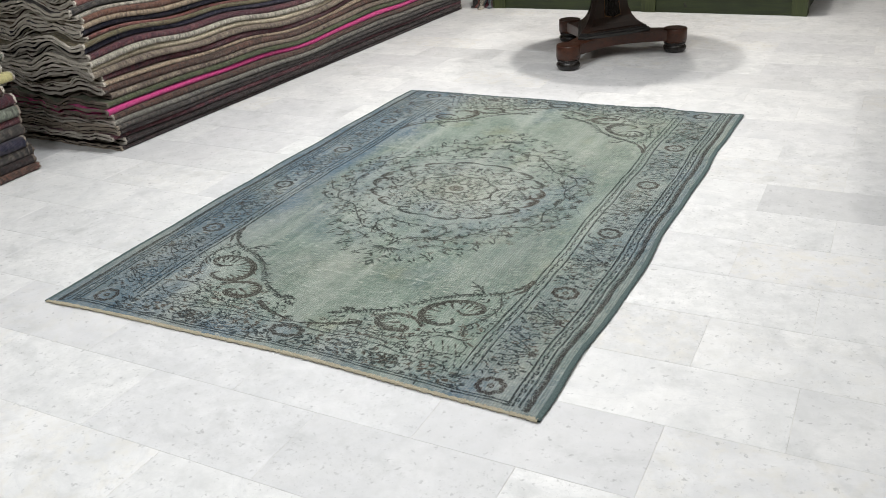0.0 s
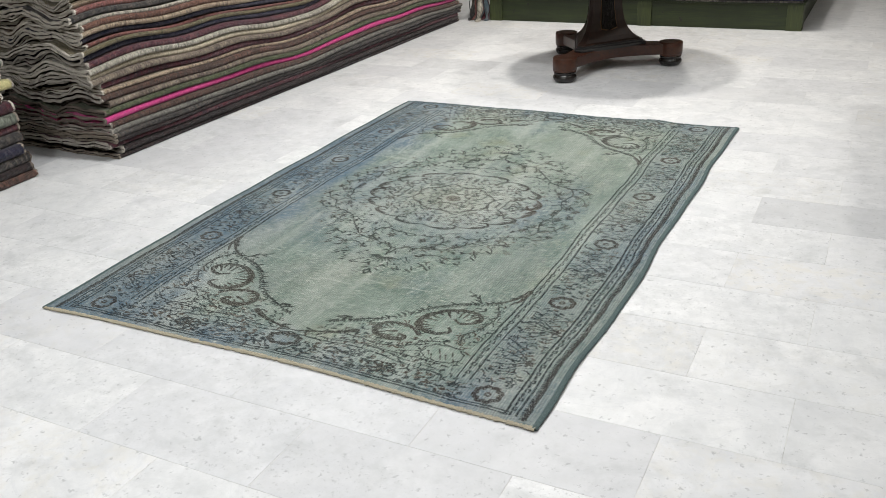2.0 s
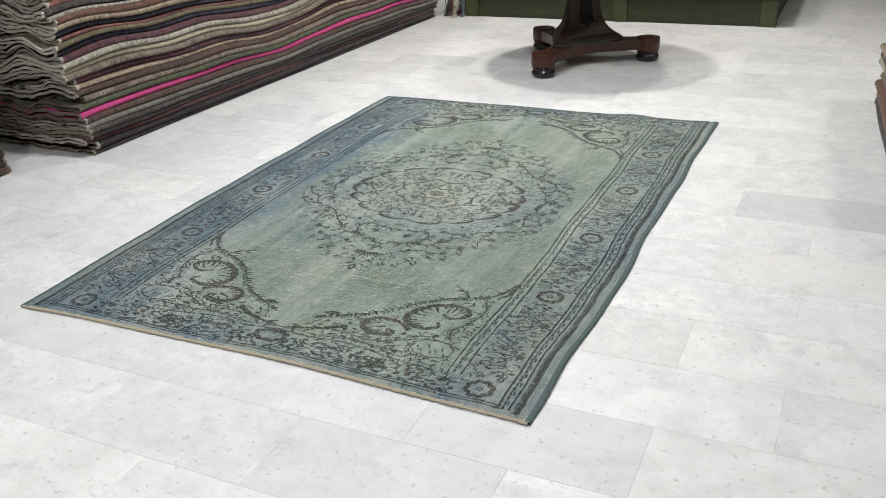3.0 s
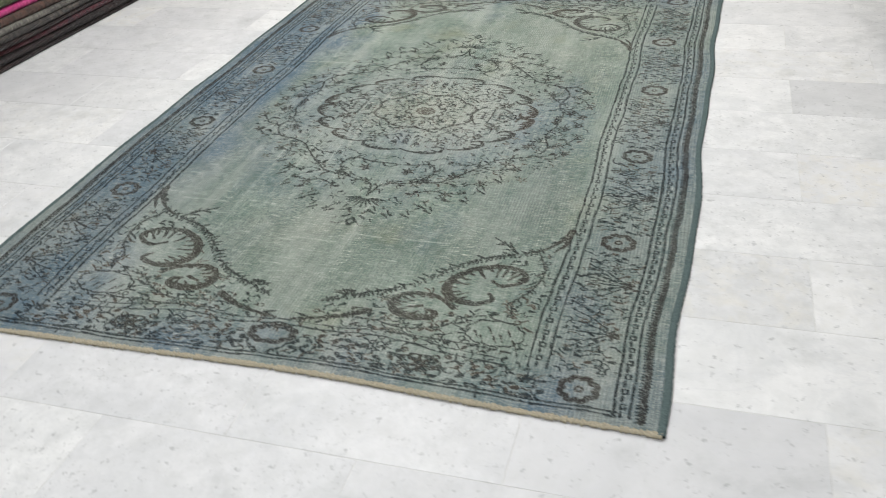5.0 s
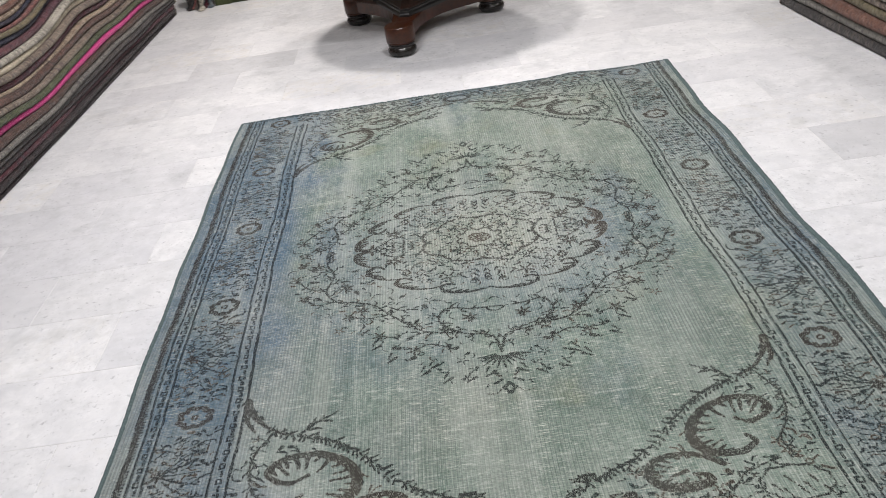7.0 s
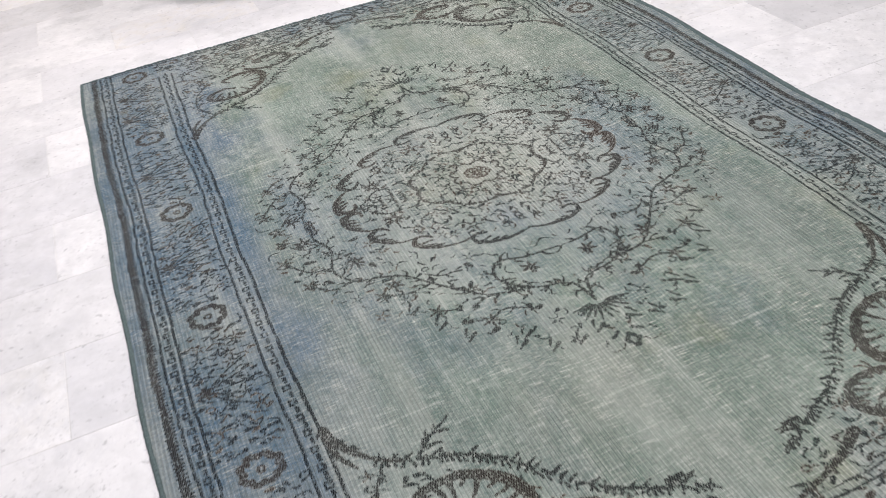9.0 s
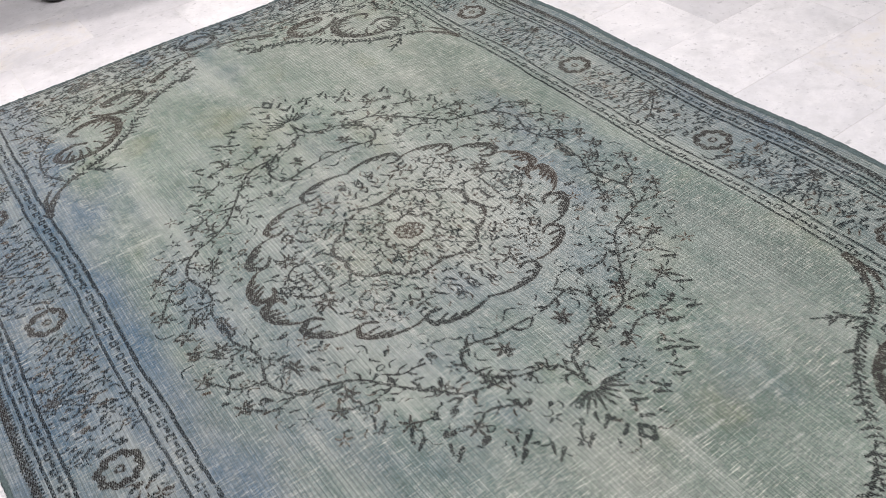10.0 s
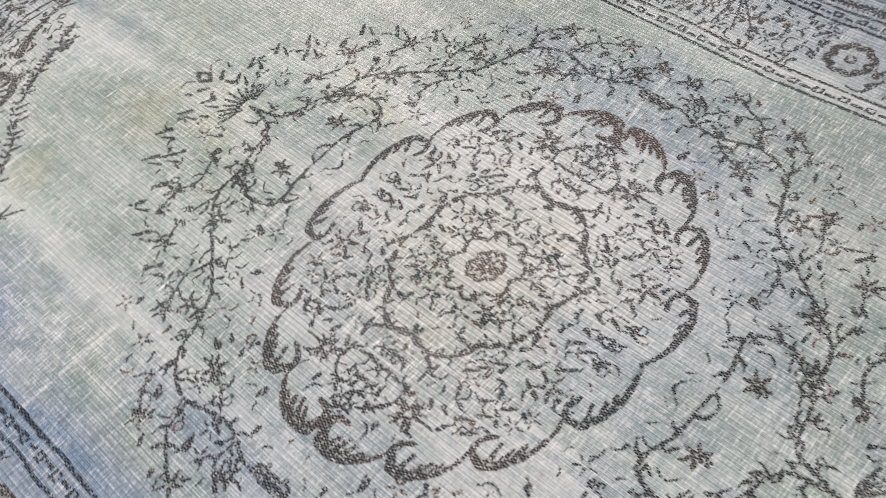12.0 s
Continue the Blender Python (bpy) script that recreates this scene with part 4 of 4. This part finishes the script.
# ---- stacks of folded rugs ----
def folded_rug(color, length, width, height, wave, rng, frame_m, z0, shift, group, label):
    """One rug folded double, its fold at local x = 0, lying along local y; the open edges face -x."""
    t = min(0.012, 0.36 * height)
    # yarn colour goes by height: paler above 0.34, darker below
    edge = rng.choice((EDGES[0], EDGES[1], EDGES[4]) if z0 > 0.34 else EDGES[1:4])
    nx, na = 30, 9
    outer, inner = [], []
    for k in range(nx):
        outer.append((-width + (width - height / 2) * k / nx, 0.0))
        inner.append((-width + (width - height / 2) * k / nx, t))
    for k in range(na):
        a = -math.pi / 2 + math.pi * k / (na - 1)
        outer.append((-height / 2 + height / 2 * math.cos(a), height / 2 + height / 2 * math.sin(a)))
        inner.append((-height / 2 + (height / 2 - t) * math.cos(a), height / 2 + (height / 2 - t) * math.sin(a)))
    for k in range(nx - 1, -1, -1):
        outer.append((-width + (width - height / 2) * k / nx, height))
        inner.append((-width + (width - height / 2) * k / nx, height - t))
    loop = np.array(outer + inner[::-1])
    ny = max(14, int(length / 0.07))
    ph, ph2 = rng.uniform(0, 6), rng.uniform(0, 6)
    amp = rng.uniform(0.003, 0.009)

    def sheet(ys, grow):
        c = loop.mean(0)
        pts = np.zeros((len(ys), len(loop) + 1, 3))
        for j, y in enumerate(ys):
            pl = loop.copy()
            if grow:
                n1 = len(outer)
                pl[:n1, 1] += np.where(pl[:n1, 1] > height / 2, grow, -grow * 0.3)
                pl[:n1, 0] += np.where(pl[:n1, 0] > -height, grow, 0)
            x = pl[:, 0] + shift + amp * math.sin(2.1 * y + ph) + 0.5 * amp * math.sin(6.3 * y + ph2)
            z = z0 + pl[:, 1] + wave(x, y, z0) + (0.0045 * np.sin(x * 27.0 + ph) + 0.0028 * np.sin(x * 58.0 + ph2)) * np.clip((-x - 0.05) / 0.1, 0, 1)
            pts[j, :-1, 0], pts[j, :-1, 1], pts[j, :-1, 2] = x, y, z
            pts[j, -1] = pts[j, 0]
        pts[:, :, 1] += (0.006 * np.sin(pts[:, :, 0] * 13 + ph) + 0.003 * np.sin(pts[:, :, 0] * 47 + ph2))
        pts[..., 2] = np.maximum(pts[..., 2], 0.001)
        return pts

    y0, y1 = rng.uniform(-0.045, 0.035), length + rng.uniform(-0.05, 0.05)
    me = grid_mesh("folded_rug", sheet(np.linspace(y0, y1, ny), 0), CARPET[color])
    me.shade_smooth()
    ob = tagged(new("folded_rug", me), label, "rug", group)
    ob.matrix_basis = frame_m
    for ya, yb in ((y0 - 0.003, y0 + 0.009), (y1 - 0.009, y1 + 0.003)):
        pts = sheet(np.linspace(ya, yb, 3), 0.0012)
        # close the cut end between the outer and inner side
        n1 = len(outer)
        bm = bmesh.new()
        vs = [[bm.verts.new(q) for q in row[:-1]] for row in pts]
        m = len(loop)
        for r0, r1 in zip(vs, vs[1:]):
            for k in range(m):
                bm.faces.new((r0[k], r0[(k + 1) % m], r1[(k + 1) % m], r1[k]))
        for row in (vs[0], vs[-1]):
            for k in range(n1 - 1):
                bm.faces.new((row[k], row[k + 1], row[m - 2 - k], row[m - 1 - k]))
        for vtx in bm.verts:
            vtx.co += Vector((rng.uniform(-1, 1), rng.uniform(-1, 1), rng.uniform(-1, 1))) * 0.0036
        part("bound_edge", bm, edge, ob, "overcast yarn edge")
    return ob


def stack(colors, m, length, width, lean, wave, group, where, seed, heights=(0.019, 0.042), jitter=0.018, top=99.0):
    rng = random.Random(seed)
    z = 0.0
    for c in colors:
        h = rng.uniform(*heights)
        if c in ("pink", "cream"):
            h = 0.038
        label = f"{c.replace('_', ' ')} patterned wool rug folded {where}"
        folded_rug(c, length, width, h, wave, rng, m, z, -lean * max(0.0, z - 0.14) + rng.uniform(-jitter, jitter) * min(1.0, 0.35 + 2 * z), group, label)
        z += h * 1.0
        if z > top:
            break
    return z


RISE = Matrix.Diagonal((1.0, 1.0, 1.03, 1.0))


def long_wave(x, y, z):
    k = min(1.0, z / 0.45)
    along = 0.030 * math.sin(2.5 * y + 0.2) + 0.013 * math.sin(5.2 * y + 1.0) + 0.006 * math.sin(8.7 * y + 9.0 * z) - 0.010
    across = (0.032 * np.sin(x * 9.0 + 8.0 * z + 0.6) + 0.012 * np.sin(x * 23.0 - 17.0 * z)) * np.clip((-x - 0.04) / 0.22, 0, 1)
    droop = 0.016 * math.sin(z * 21.0 + 0.5) * math.exp(-(y / 0.28) ** 2) * np.exp(-((x + 0.08 + 0.2 * z) / 0.10) ** 2)
    return k * (along + across) + min(1.0, z / 0.1) * droop


# bottom to top; many pale rugs high up also stand in for stronger light
LONG = ["black", "black", "maroon", "black", "charcoal", "grey", "dark_brown", "pink", "green", "taupe", "dark_brown", "tan", "maroon", "taupe", "cream",
        "light_grey", "plum", "navy", "olive", "rose", "navy", "tan", "rust", "light_grey", "charcoal", "rose", "tan", "olive", "light_grey", "maroon", "tan", "grey",
        "rust", "light_grey", "taupe", "olive"]
stack(LONG, pose(-1.10, 1.465, 0, 0, 0, -1.35) @ RISE, 4.30, 0.85, 0.20, long_wave, "rugs in the long stack", "in a long floor stack", 4)


def short_wave(x, y, z):
    k = min(1.0, z / 0.3)
    return k * 0.010 * math.sin(5.0 * y) + k * 0.012 * np.sin(x * 8.0 + 1.0) * np.clip(-x / 0.2, 0, 1)


stack(["dark_brown", "black", "charcoal", "navy", "charcoal", "plum", "sage", "maroon", "dark_brown", "yellow", "light_grey", "sage", "cream"],
      pose(-1.29, 0.03, 0, 0, 0, 3.0) @ RISE, 1.06, 0.80, 0.18, short_wave, "rugs in the short stack", "in a short floor stack", 8, (0.038, 0.060), 0.022)
stack(["charcoal", "grey", "maroon", "taupe", "charcoal", "plum", "olive", "grey", "dark_brown", "taupe", "light_grey", "charcoal", "maroon", "grey", "tan", "charcoal"],
      pose(-2.16, 1.65, 0, 0, 0, 0) @ RISE, 2.4, 0.90, 0.05, short_wave, "rugs in the rear stack", "in a stack behind the others", 12, (0.045, 0.062), 0.02)
stack(["charcoal", "grey", "rust", "olive", "taupe", "light_grey", "dark_brown", "tan", "olive", "plum", "rose", "grey", "taupe", "cream", "maroon", "charcoal"],
      pose(2.835, 3.62, 0, 0, 0, 180 + 3.5) @ RISE, 1.7, 0.85, 0.12, short_wave, "rugs in the stack by the aisle", "in a stack beside the aisle", 15, (0.034, 0.052), 0.03)


# ---- pedestal table ----
def pedestal_table():
    root = tagged(new("pedestal_table"), "antique mahogany pedestal table on a three-cornered base with bun feet", "table")
    c = Vector((0.847, 4.305, 0))
    root.matrix_basis = pose(c.x, c.y, 0, 0, 0, -101.4) @ Matrix.Scale(1.035, 4)
    reach = 0.487
    foot = [Vector((reach * math.cos(2 * math.pi * k / 3), reach * math.sin(2 * math.pi * k / 3), 0)) for k in range(3)]
    # three-cornered plinth with hollow sides and round corner blocks
    outline = []
    for k in range(3):
        a, b = foot[k], foot[(k + 1) % 3]
        m = (a + b) / 2
        inward = -m.normalized()
        for j in range(0, 17):
            f = j / 16
            p = a.lerp(b, 0.035 + 0.93 * f) + inward * (0.120 * math.sin(math.pi * f) ** 1.25 - 0.036)
            outline.append(p)
    bm = bmesh.new()
    low = [bm.verts.new((p.x, p.y, 0.084)) for p in outline]
    face = bm.faces.new(low)
    up = bmesh.ops.extrude_face_region(bm, geom=[face])
    bmesh.ops.translate(bm, vec=(0, 0, 0.072), verts=[g for g in up["geom"] if isinstance(g, bmesh.types.BMVert)])
    bmesh.ops.recalc_face_normals(bm, faces=bm.faces)
    rim = [e for e in bm.edges if abs(e.verts[0].co.z - e.verts[1].co.z) < 1e-5]
    bmesh.ops.bevel(bm, geom=rim, offset=0.004, segments=2, affect="EDGES")
    part("base", bm, MAHOGANY, root)
    for f in foot:
        k = part("corner_block", lathe([(0.02, 0.079), (0.074, 0.079), (0.080, 0.083), (0.081, 0.090), (0.081, 0.158), (0.078, 0.164), (0.070, 0.166), (0.02, 0.166)], 40), MAHOGANY, root, "round veneered corner block", True)
        k.matrix_basis = pose(f.x, f.y, 0)
        b = part("bun_foot", lathe([(0.045, 0.0), (0.066, 0.006), (0.079, 0.024), (0.080, 0.036), (0.070, 0.050), (0.066, 0.054), (0.074, 0.058), (0.074, 0.068), (0.064, 0.074), (0.064, 0.080)]), EBONY, root, "black turned bun foot", True)
        b.matrix_basis = pose(f.x, f.y, 0)
        r = part("ring", lathe([(0.072, 0.056), (0.0785, 0.060), (0.0785, 0.067), (0.072, 0.071)]), MAHOGANY, b, smooth=True)
        r.matrix_basis = pose(0, 0, 0.014)

    # the hollow-sided three-faced pillar that flares to its foot
    def pillar(profile, corner):
        bm = bmesh.new()
        rows = []
        for r, z in profile:
            row = []
            for k in range(3):
                a0, a1 = 2 * math.pi * k / 3, 2 * math.pi * (k + 1) / 3
                p0, p1 = Vector((r * math.cos(a0), r * math.sin(a0), z)), Vector((r * math.cos(a1), r * math.sin(a1), z))
                for f in (corner, 0.5, 1 - corner):
                    row.append(bm.verts.new(p0.lerp(p1, f)))
            rows.append(row)
        for a, b in zip(rows, rows[1:]):
            for k in range(len(a)):
                bm.faces.new((a[k], a[(k + 1) % len(a)], b[(k + 1) % len(a)], b[k]))
        bm.faces.new(list(reversed(rows[0])))
        bm.faces.new(rows[-1])
        return bm

    prof = [(0.322, 0.185), (0.318, 0.197), (0.298, 0.205), (0.256, 0.232), (0.218, 0.272), (0.190, 0.325), (0.170, 0.40), (0.160, 0.50), (0.166, 0.60), (0.20, 0.68)]
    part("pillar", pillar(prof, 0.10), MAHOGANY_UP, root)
    part("moulding", pillar([(0.362, 0.154), (0.362, 0.168), (0.356, 0.174), (0.338, 0.178), (0.336, 0.187), (0.325, 0.192)], 0.09), BLACK, root, "black stepped moulding")
    for k in range(3):
        a = 2 * math.pi * (k + 0.5) / 3
        rot = pose(0, 0, 0, 0, 0, math.degrees(a))
        for name, grow, lift, mat, label in (("stringing", 0.006, 0.0015, BRASS, "thin pale inlaid line"), ("inlay_panel", 0.0, 0.003, EBONY, "black inlaid panel")):
            bm = bmesh.new()
            rows = []
            for r, z in prof[4:]:
                flat = r * 0.5
                half = min(0.060, r * 0.30) + grow
                zz = z - grow * 1.4 if z == prof[4][1] else z
                rows.append([bm.verts.new((flat + lift, y, zz + (0.016 * abs(y) / half if z == prof[4][1] else 0.0))) for y in (-half, -half * 0.5, 0, half * 0.5, half)])
            for ra, rb in zip(rows, rows[1:]):
                for j in range(4):
                    bm.faces.new((ra[j], ra[j + 1], rb[j + 1], rb[j]))
            bmesh.ops.solidify(bm, geom=list(bm.faces), thickness=0.002)
            ob = part(name, bm, mat, root, label)
            ob.matrix_basis = rot
    part("tabletop", lathe([(0.20, 0.68), (0.24, 0.695), (0.55, 0.70), (0.60, 0.705), (0.615, 0.72), (0.615, 0.735), (0.60, 0.745), (0.02, 0.748)], 64), MAHOGANY, root, "round mahogany top")


pedestal_table()


# ---- green platform with rugs ----
def platform():
    root = tagged(new("display_platform"), "low green-stained pine platform with upright battens", "platform")
    root.matrix_basis = pose(-0.72, 5.845, 0, 0, 0, 0.0)
    w, d, h = 2.795, 2.2, 0.212
    part("front_board", boxed((0.02, 0.022, 0.0), (w - 0.02, 0.045, h), 0.003), PINE, root)
    part("side_board", boxed((w - 0.045, 0.045, 0.0), (w - 0.02, d, h), 0.003), PINE, root)
    part("side_board", boxed((0.02, 0.045, 0.0), (0.045, d, h), 0.003), PINE, root)
    for x in (0.0, 1.425, w - 0.125):
        part("batten", boxed((x, 0.0, 0.0), (x + 0.125, 0.022, h), 0.004), PINE_UP, root)
    part("side_batten", boxed((w - 0.018, 0.022, 0.0), (w, 0.14, h), 0.003), PINE_UP, root)
    part("deck", boxed((-0.01, -0.012, h), (w + 0.01, d, h + 0.016), 0.003), PINE, root)
    rng = random.Random(2)
    for k in range(13):
        x, z = rng.uniform(0.18, w - 0.2), rng.uniform(0.03, h - 0.03)
        if 1.38 < x < 1.59:
            continue
        kn = part("wood_knot", lathe([(0.013 * rng.uniform(0.5, 1.0), 0.0), (0.006, 0.0022)], 12), KNOT, root, "dark knot in the pine")
        kn.matrix_basis = pose(x, 0.0218, z, 90, 0, 0)
    z = h + 0.017
    for k, c in enumerate(("charcoal", "navy", "plum", "pink", "navy", "maroon", "charcoal", "taupe", "navy", "rust", "charcoal", "olive", "plum", "grey", "charcoal", "taupe", "maroon", "navy")):
        t = 0.013 if c != "pink" else 0.006
        over = rng.uniform(-0.012, 0.02)
        n = 60
        xs, ys = np.meshgrid(np.linspace(0.0 - over, w - 0.02 + over, n), np.linspace(-0.02 - over, 2.0, 12))
        lo = np.stack([xs, ys, z + 0.003 * np.sin(xs * 5 + k) * (ys > -1)], -1)
        hi = lo.copy()
        hi[..., 2] += t
        ring_pts = np.concatenate([lo[::-1], hi], 0)
        ring_pts[..., 2] = np.maximum(ring_pts[..., 2], z - 0.002)
        me = grid_mesh("flat_rug", ring_pts, CARPET[c])
        ob = tagged(new("flat_rug", me), f"{c} patterned wool rug lying flat on the green platform", "rug", "rugs on the platform")
        ob.matrix_basis = root.matrix_basis
        z += t + 0.004


platform()


# ---- a rug end with long tassels hanging beside the platform ----
def hanging_rug():
    root = tagged(new("hanging_rug"), "multicoloured striped rug bundled upright with its tassels on the floor", "rug")
    root.matrix_basis = pose(-0.83, 5.83, 0)
    rng = random.Random(6)
    names = ["rose", "blue", "charcoal", "light_grey", "maroon", "blue", "charcoal", "rose", "taupe"]
    for k in range(18):
        x, y = rng.uniform(-0.10, 0.10), rng.uniform(-0.06, 0.08)
        fx = x * 1.15 - 0.03 * rng.random()
        pts = [(fx - rng.uniform(0, 0.05) * (x < 0), y - 0.03, 0.004), (fx, y - 0.01, 0.03), (x, y, 0.12), (x * 0.9, y, 0.25), (x * 0.7, y + 0.02, 0.42)]
        line = np.array(curve(pts, 5))
        bm = bmesh.new()
        rows = []
        ph = rng.uniform(0, 3)
        for i, p in enumerate(line):
            r = 0.015 + 0.006 * math.sin(i * 0.7 + ph)
            rows.append([bm.verts.new((p[0] + r * 1.4 * math.cos(a), p[1] + r * math.sin(a), max(0.001, p[2] + 0.2 * r * math.cos(2 * a)))) for a in np.linspace(0, 2 * math.pi, 9)[:-1]])
        for ra, rb in zip(rows, rows[1:]):
            for j in range(8):
                bm.faces.new((ra[j], ra[(j + 1) % 8], rb[(j + 1) % 8], rb[j]))
        bm.faces.new(rows[-1])
        part("fold", bm, CARPET[names[k % len(names)]], root, smooth=True)


hanging_rug()


def cable():
    cu = bpy.data.curves.new("cable", "CURVE")
    cu.dimensions, cu.bevel_depth, cu.bevel_resolution = "3D", 0.004, 3
    sp = cu.splines.new("BEZIER")
    pts = [(-0.99, 6.02, 0.22), (-0.97, 5.93, 0.11), (-0.91, 5.87, 0.06), (-0.85, 5.89, 0.10)]
    sp.bezier_points.add(len(pts) - 1)
    for b, p in zip(sp.bezier_points, pts):
        b.co, b.handle_left_type, b.handle_right_type = p, "AUTO", "AUTO"
    cu.materials.append(BLACK)
    tagged(new("cable", cu), "thin black cable looping beside the bundled rug", "cable")


cable()


# ---- marble tiles ----
TILE_L, TILE_W, GAP, SKEW = 0.634, 0.3183, 0.0014, radians(0.15)

# the greyest slabs: place and how grey
GREY = [(2.64, 1.87, 0.75), (2.0, 3.80, 0.60), (-0.25, 1.56, 0.40), (-0.89, 1.56, 0.50), (1.69, -0.35, 0.45), (2.0, 0.60, 0.35), (2.0, -0.04, 0.35), (2.95, 0.28, 0.25), (-0.21, 4.10, 0.40), (-0.55, 3.78, 0.30)]


def tile_mesh():
    bm = bmesh.new()
    a, b = (TILE_L - GAP) / 2, (TILE_W - GAP) / 2
    e = 0.0008
    low = [bm.verts.new(p) for p in ((-a, -b, -0.0030), (a, -b, -0.0030), (a, b, -0.0030), (-a, b, -0.0030))]
    mid = [bm.verts.new((v.co.x, v.co.y, -0.0006)) for v in low]
    top = [bm.verts.new((v.co.x - math.copysign(e, v.co.x), v.co.y - math.copysign(e, v.co.y), 0.0)) for v in low]
    for r0, r1 in ((low, mid), (mid, top)):
        for k in range(4):
            bm.faces.new((r0[k], r0[(k + 1) % 4], r1[(k + 1) % 4], r1[k]))
    bm.faces.new(top)
    me = bpy.data.meshes.new("tile")
    bm.to_mesh(me)
    bm.free()
    me.materials.append(MARBLE)
    return me


def lay_tiles():
    me = tile_mesh()
    turn = Matrix.Translation((2.322, 0.760, 0)) @ Matrix.Rotation(SKEW, 4, "Z")
    rest_v, rest_f = [], []
    src = np.array([v.co for v in me.vertices])
    polys = [tuple(p.vertices) for p in me.polygons]
    rng = random.Random(9)
    for r in range(-20, 30):
        for c in range(-14, 9):
            local = Vector(((c + 0.5) * TILE_L + (0.5 * TILE_L if r % 2 == 0 else 0.0), (r + 0.5) * TILE_W, rng.uniform(-0.0003, 0.0)))
            p = turn @ local
            if not (X0 - 0.20 < p.x < X1 + 0.20 and Y0 - 0.05 < p.y < Y1 + 0.05):
                continue
            if -1.9 < p.x < 3.6 and -1.1 < p.y < 6.0:
                ob = new("tile", me)
                ob.parent = floor
                for gx, gy, full in GREY:
                    if abs(p.x - gx) < TILE_L / 2 and abs(p.y - gy) < TILE_W / 2:
                        ob.color = (1.0 - full, 1.0, 1.0, 1.0)
                ob.matrix_basis = Matrix.Translation(p) @ Matrix.Rotation(SKEW, 4, "Z")
            else:
                m = np.array(Matrix.Translation(p) @ Matrix.Rotation(SKEW, 4, "Z"))
                k = len(rest_v) * len(src)
                rest_v.append(src @ m[:3, :3].T + m[:3, 3])
                rest_f += [tuple(k + i for i in q) for q in polys]
    far = bpy.data.meshes.new("outer_tiles")
    far.from_pydata(np.concatenate(rest_v).tolist(), [], rest_f)
    far.materials.append(MARBLE)
    ob = tagged(new("outer_tiles", far), kind="stuff")
    ob.parent = floor


lay_tiles()
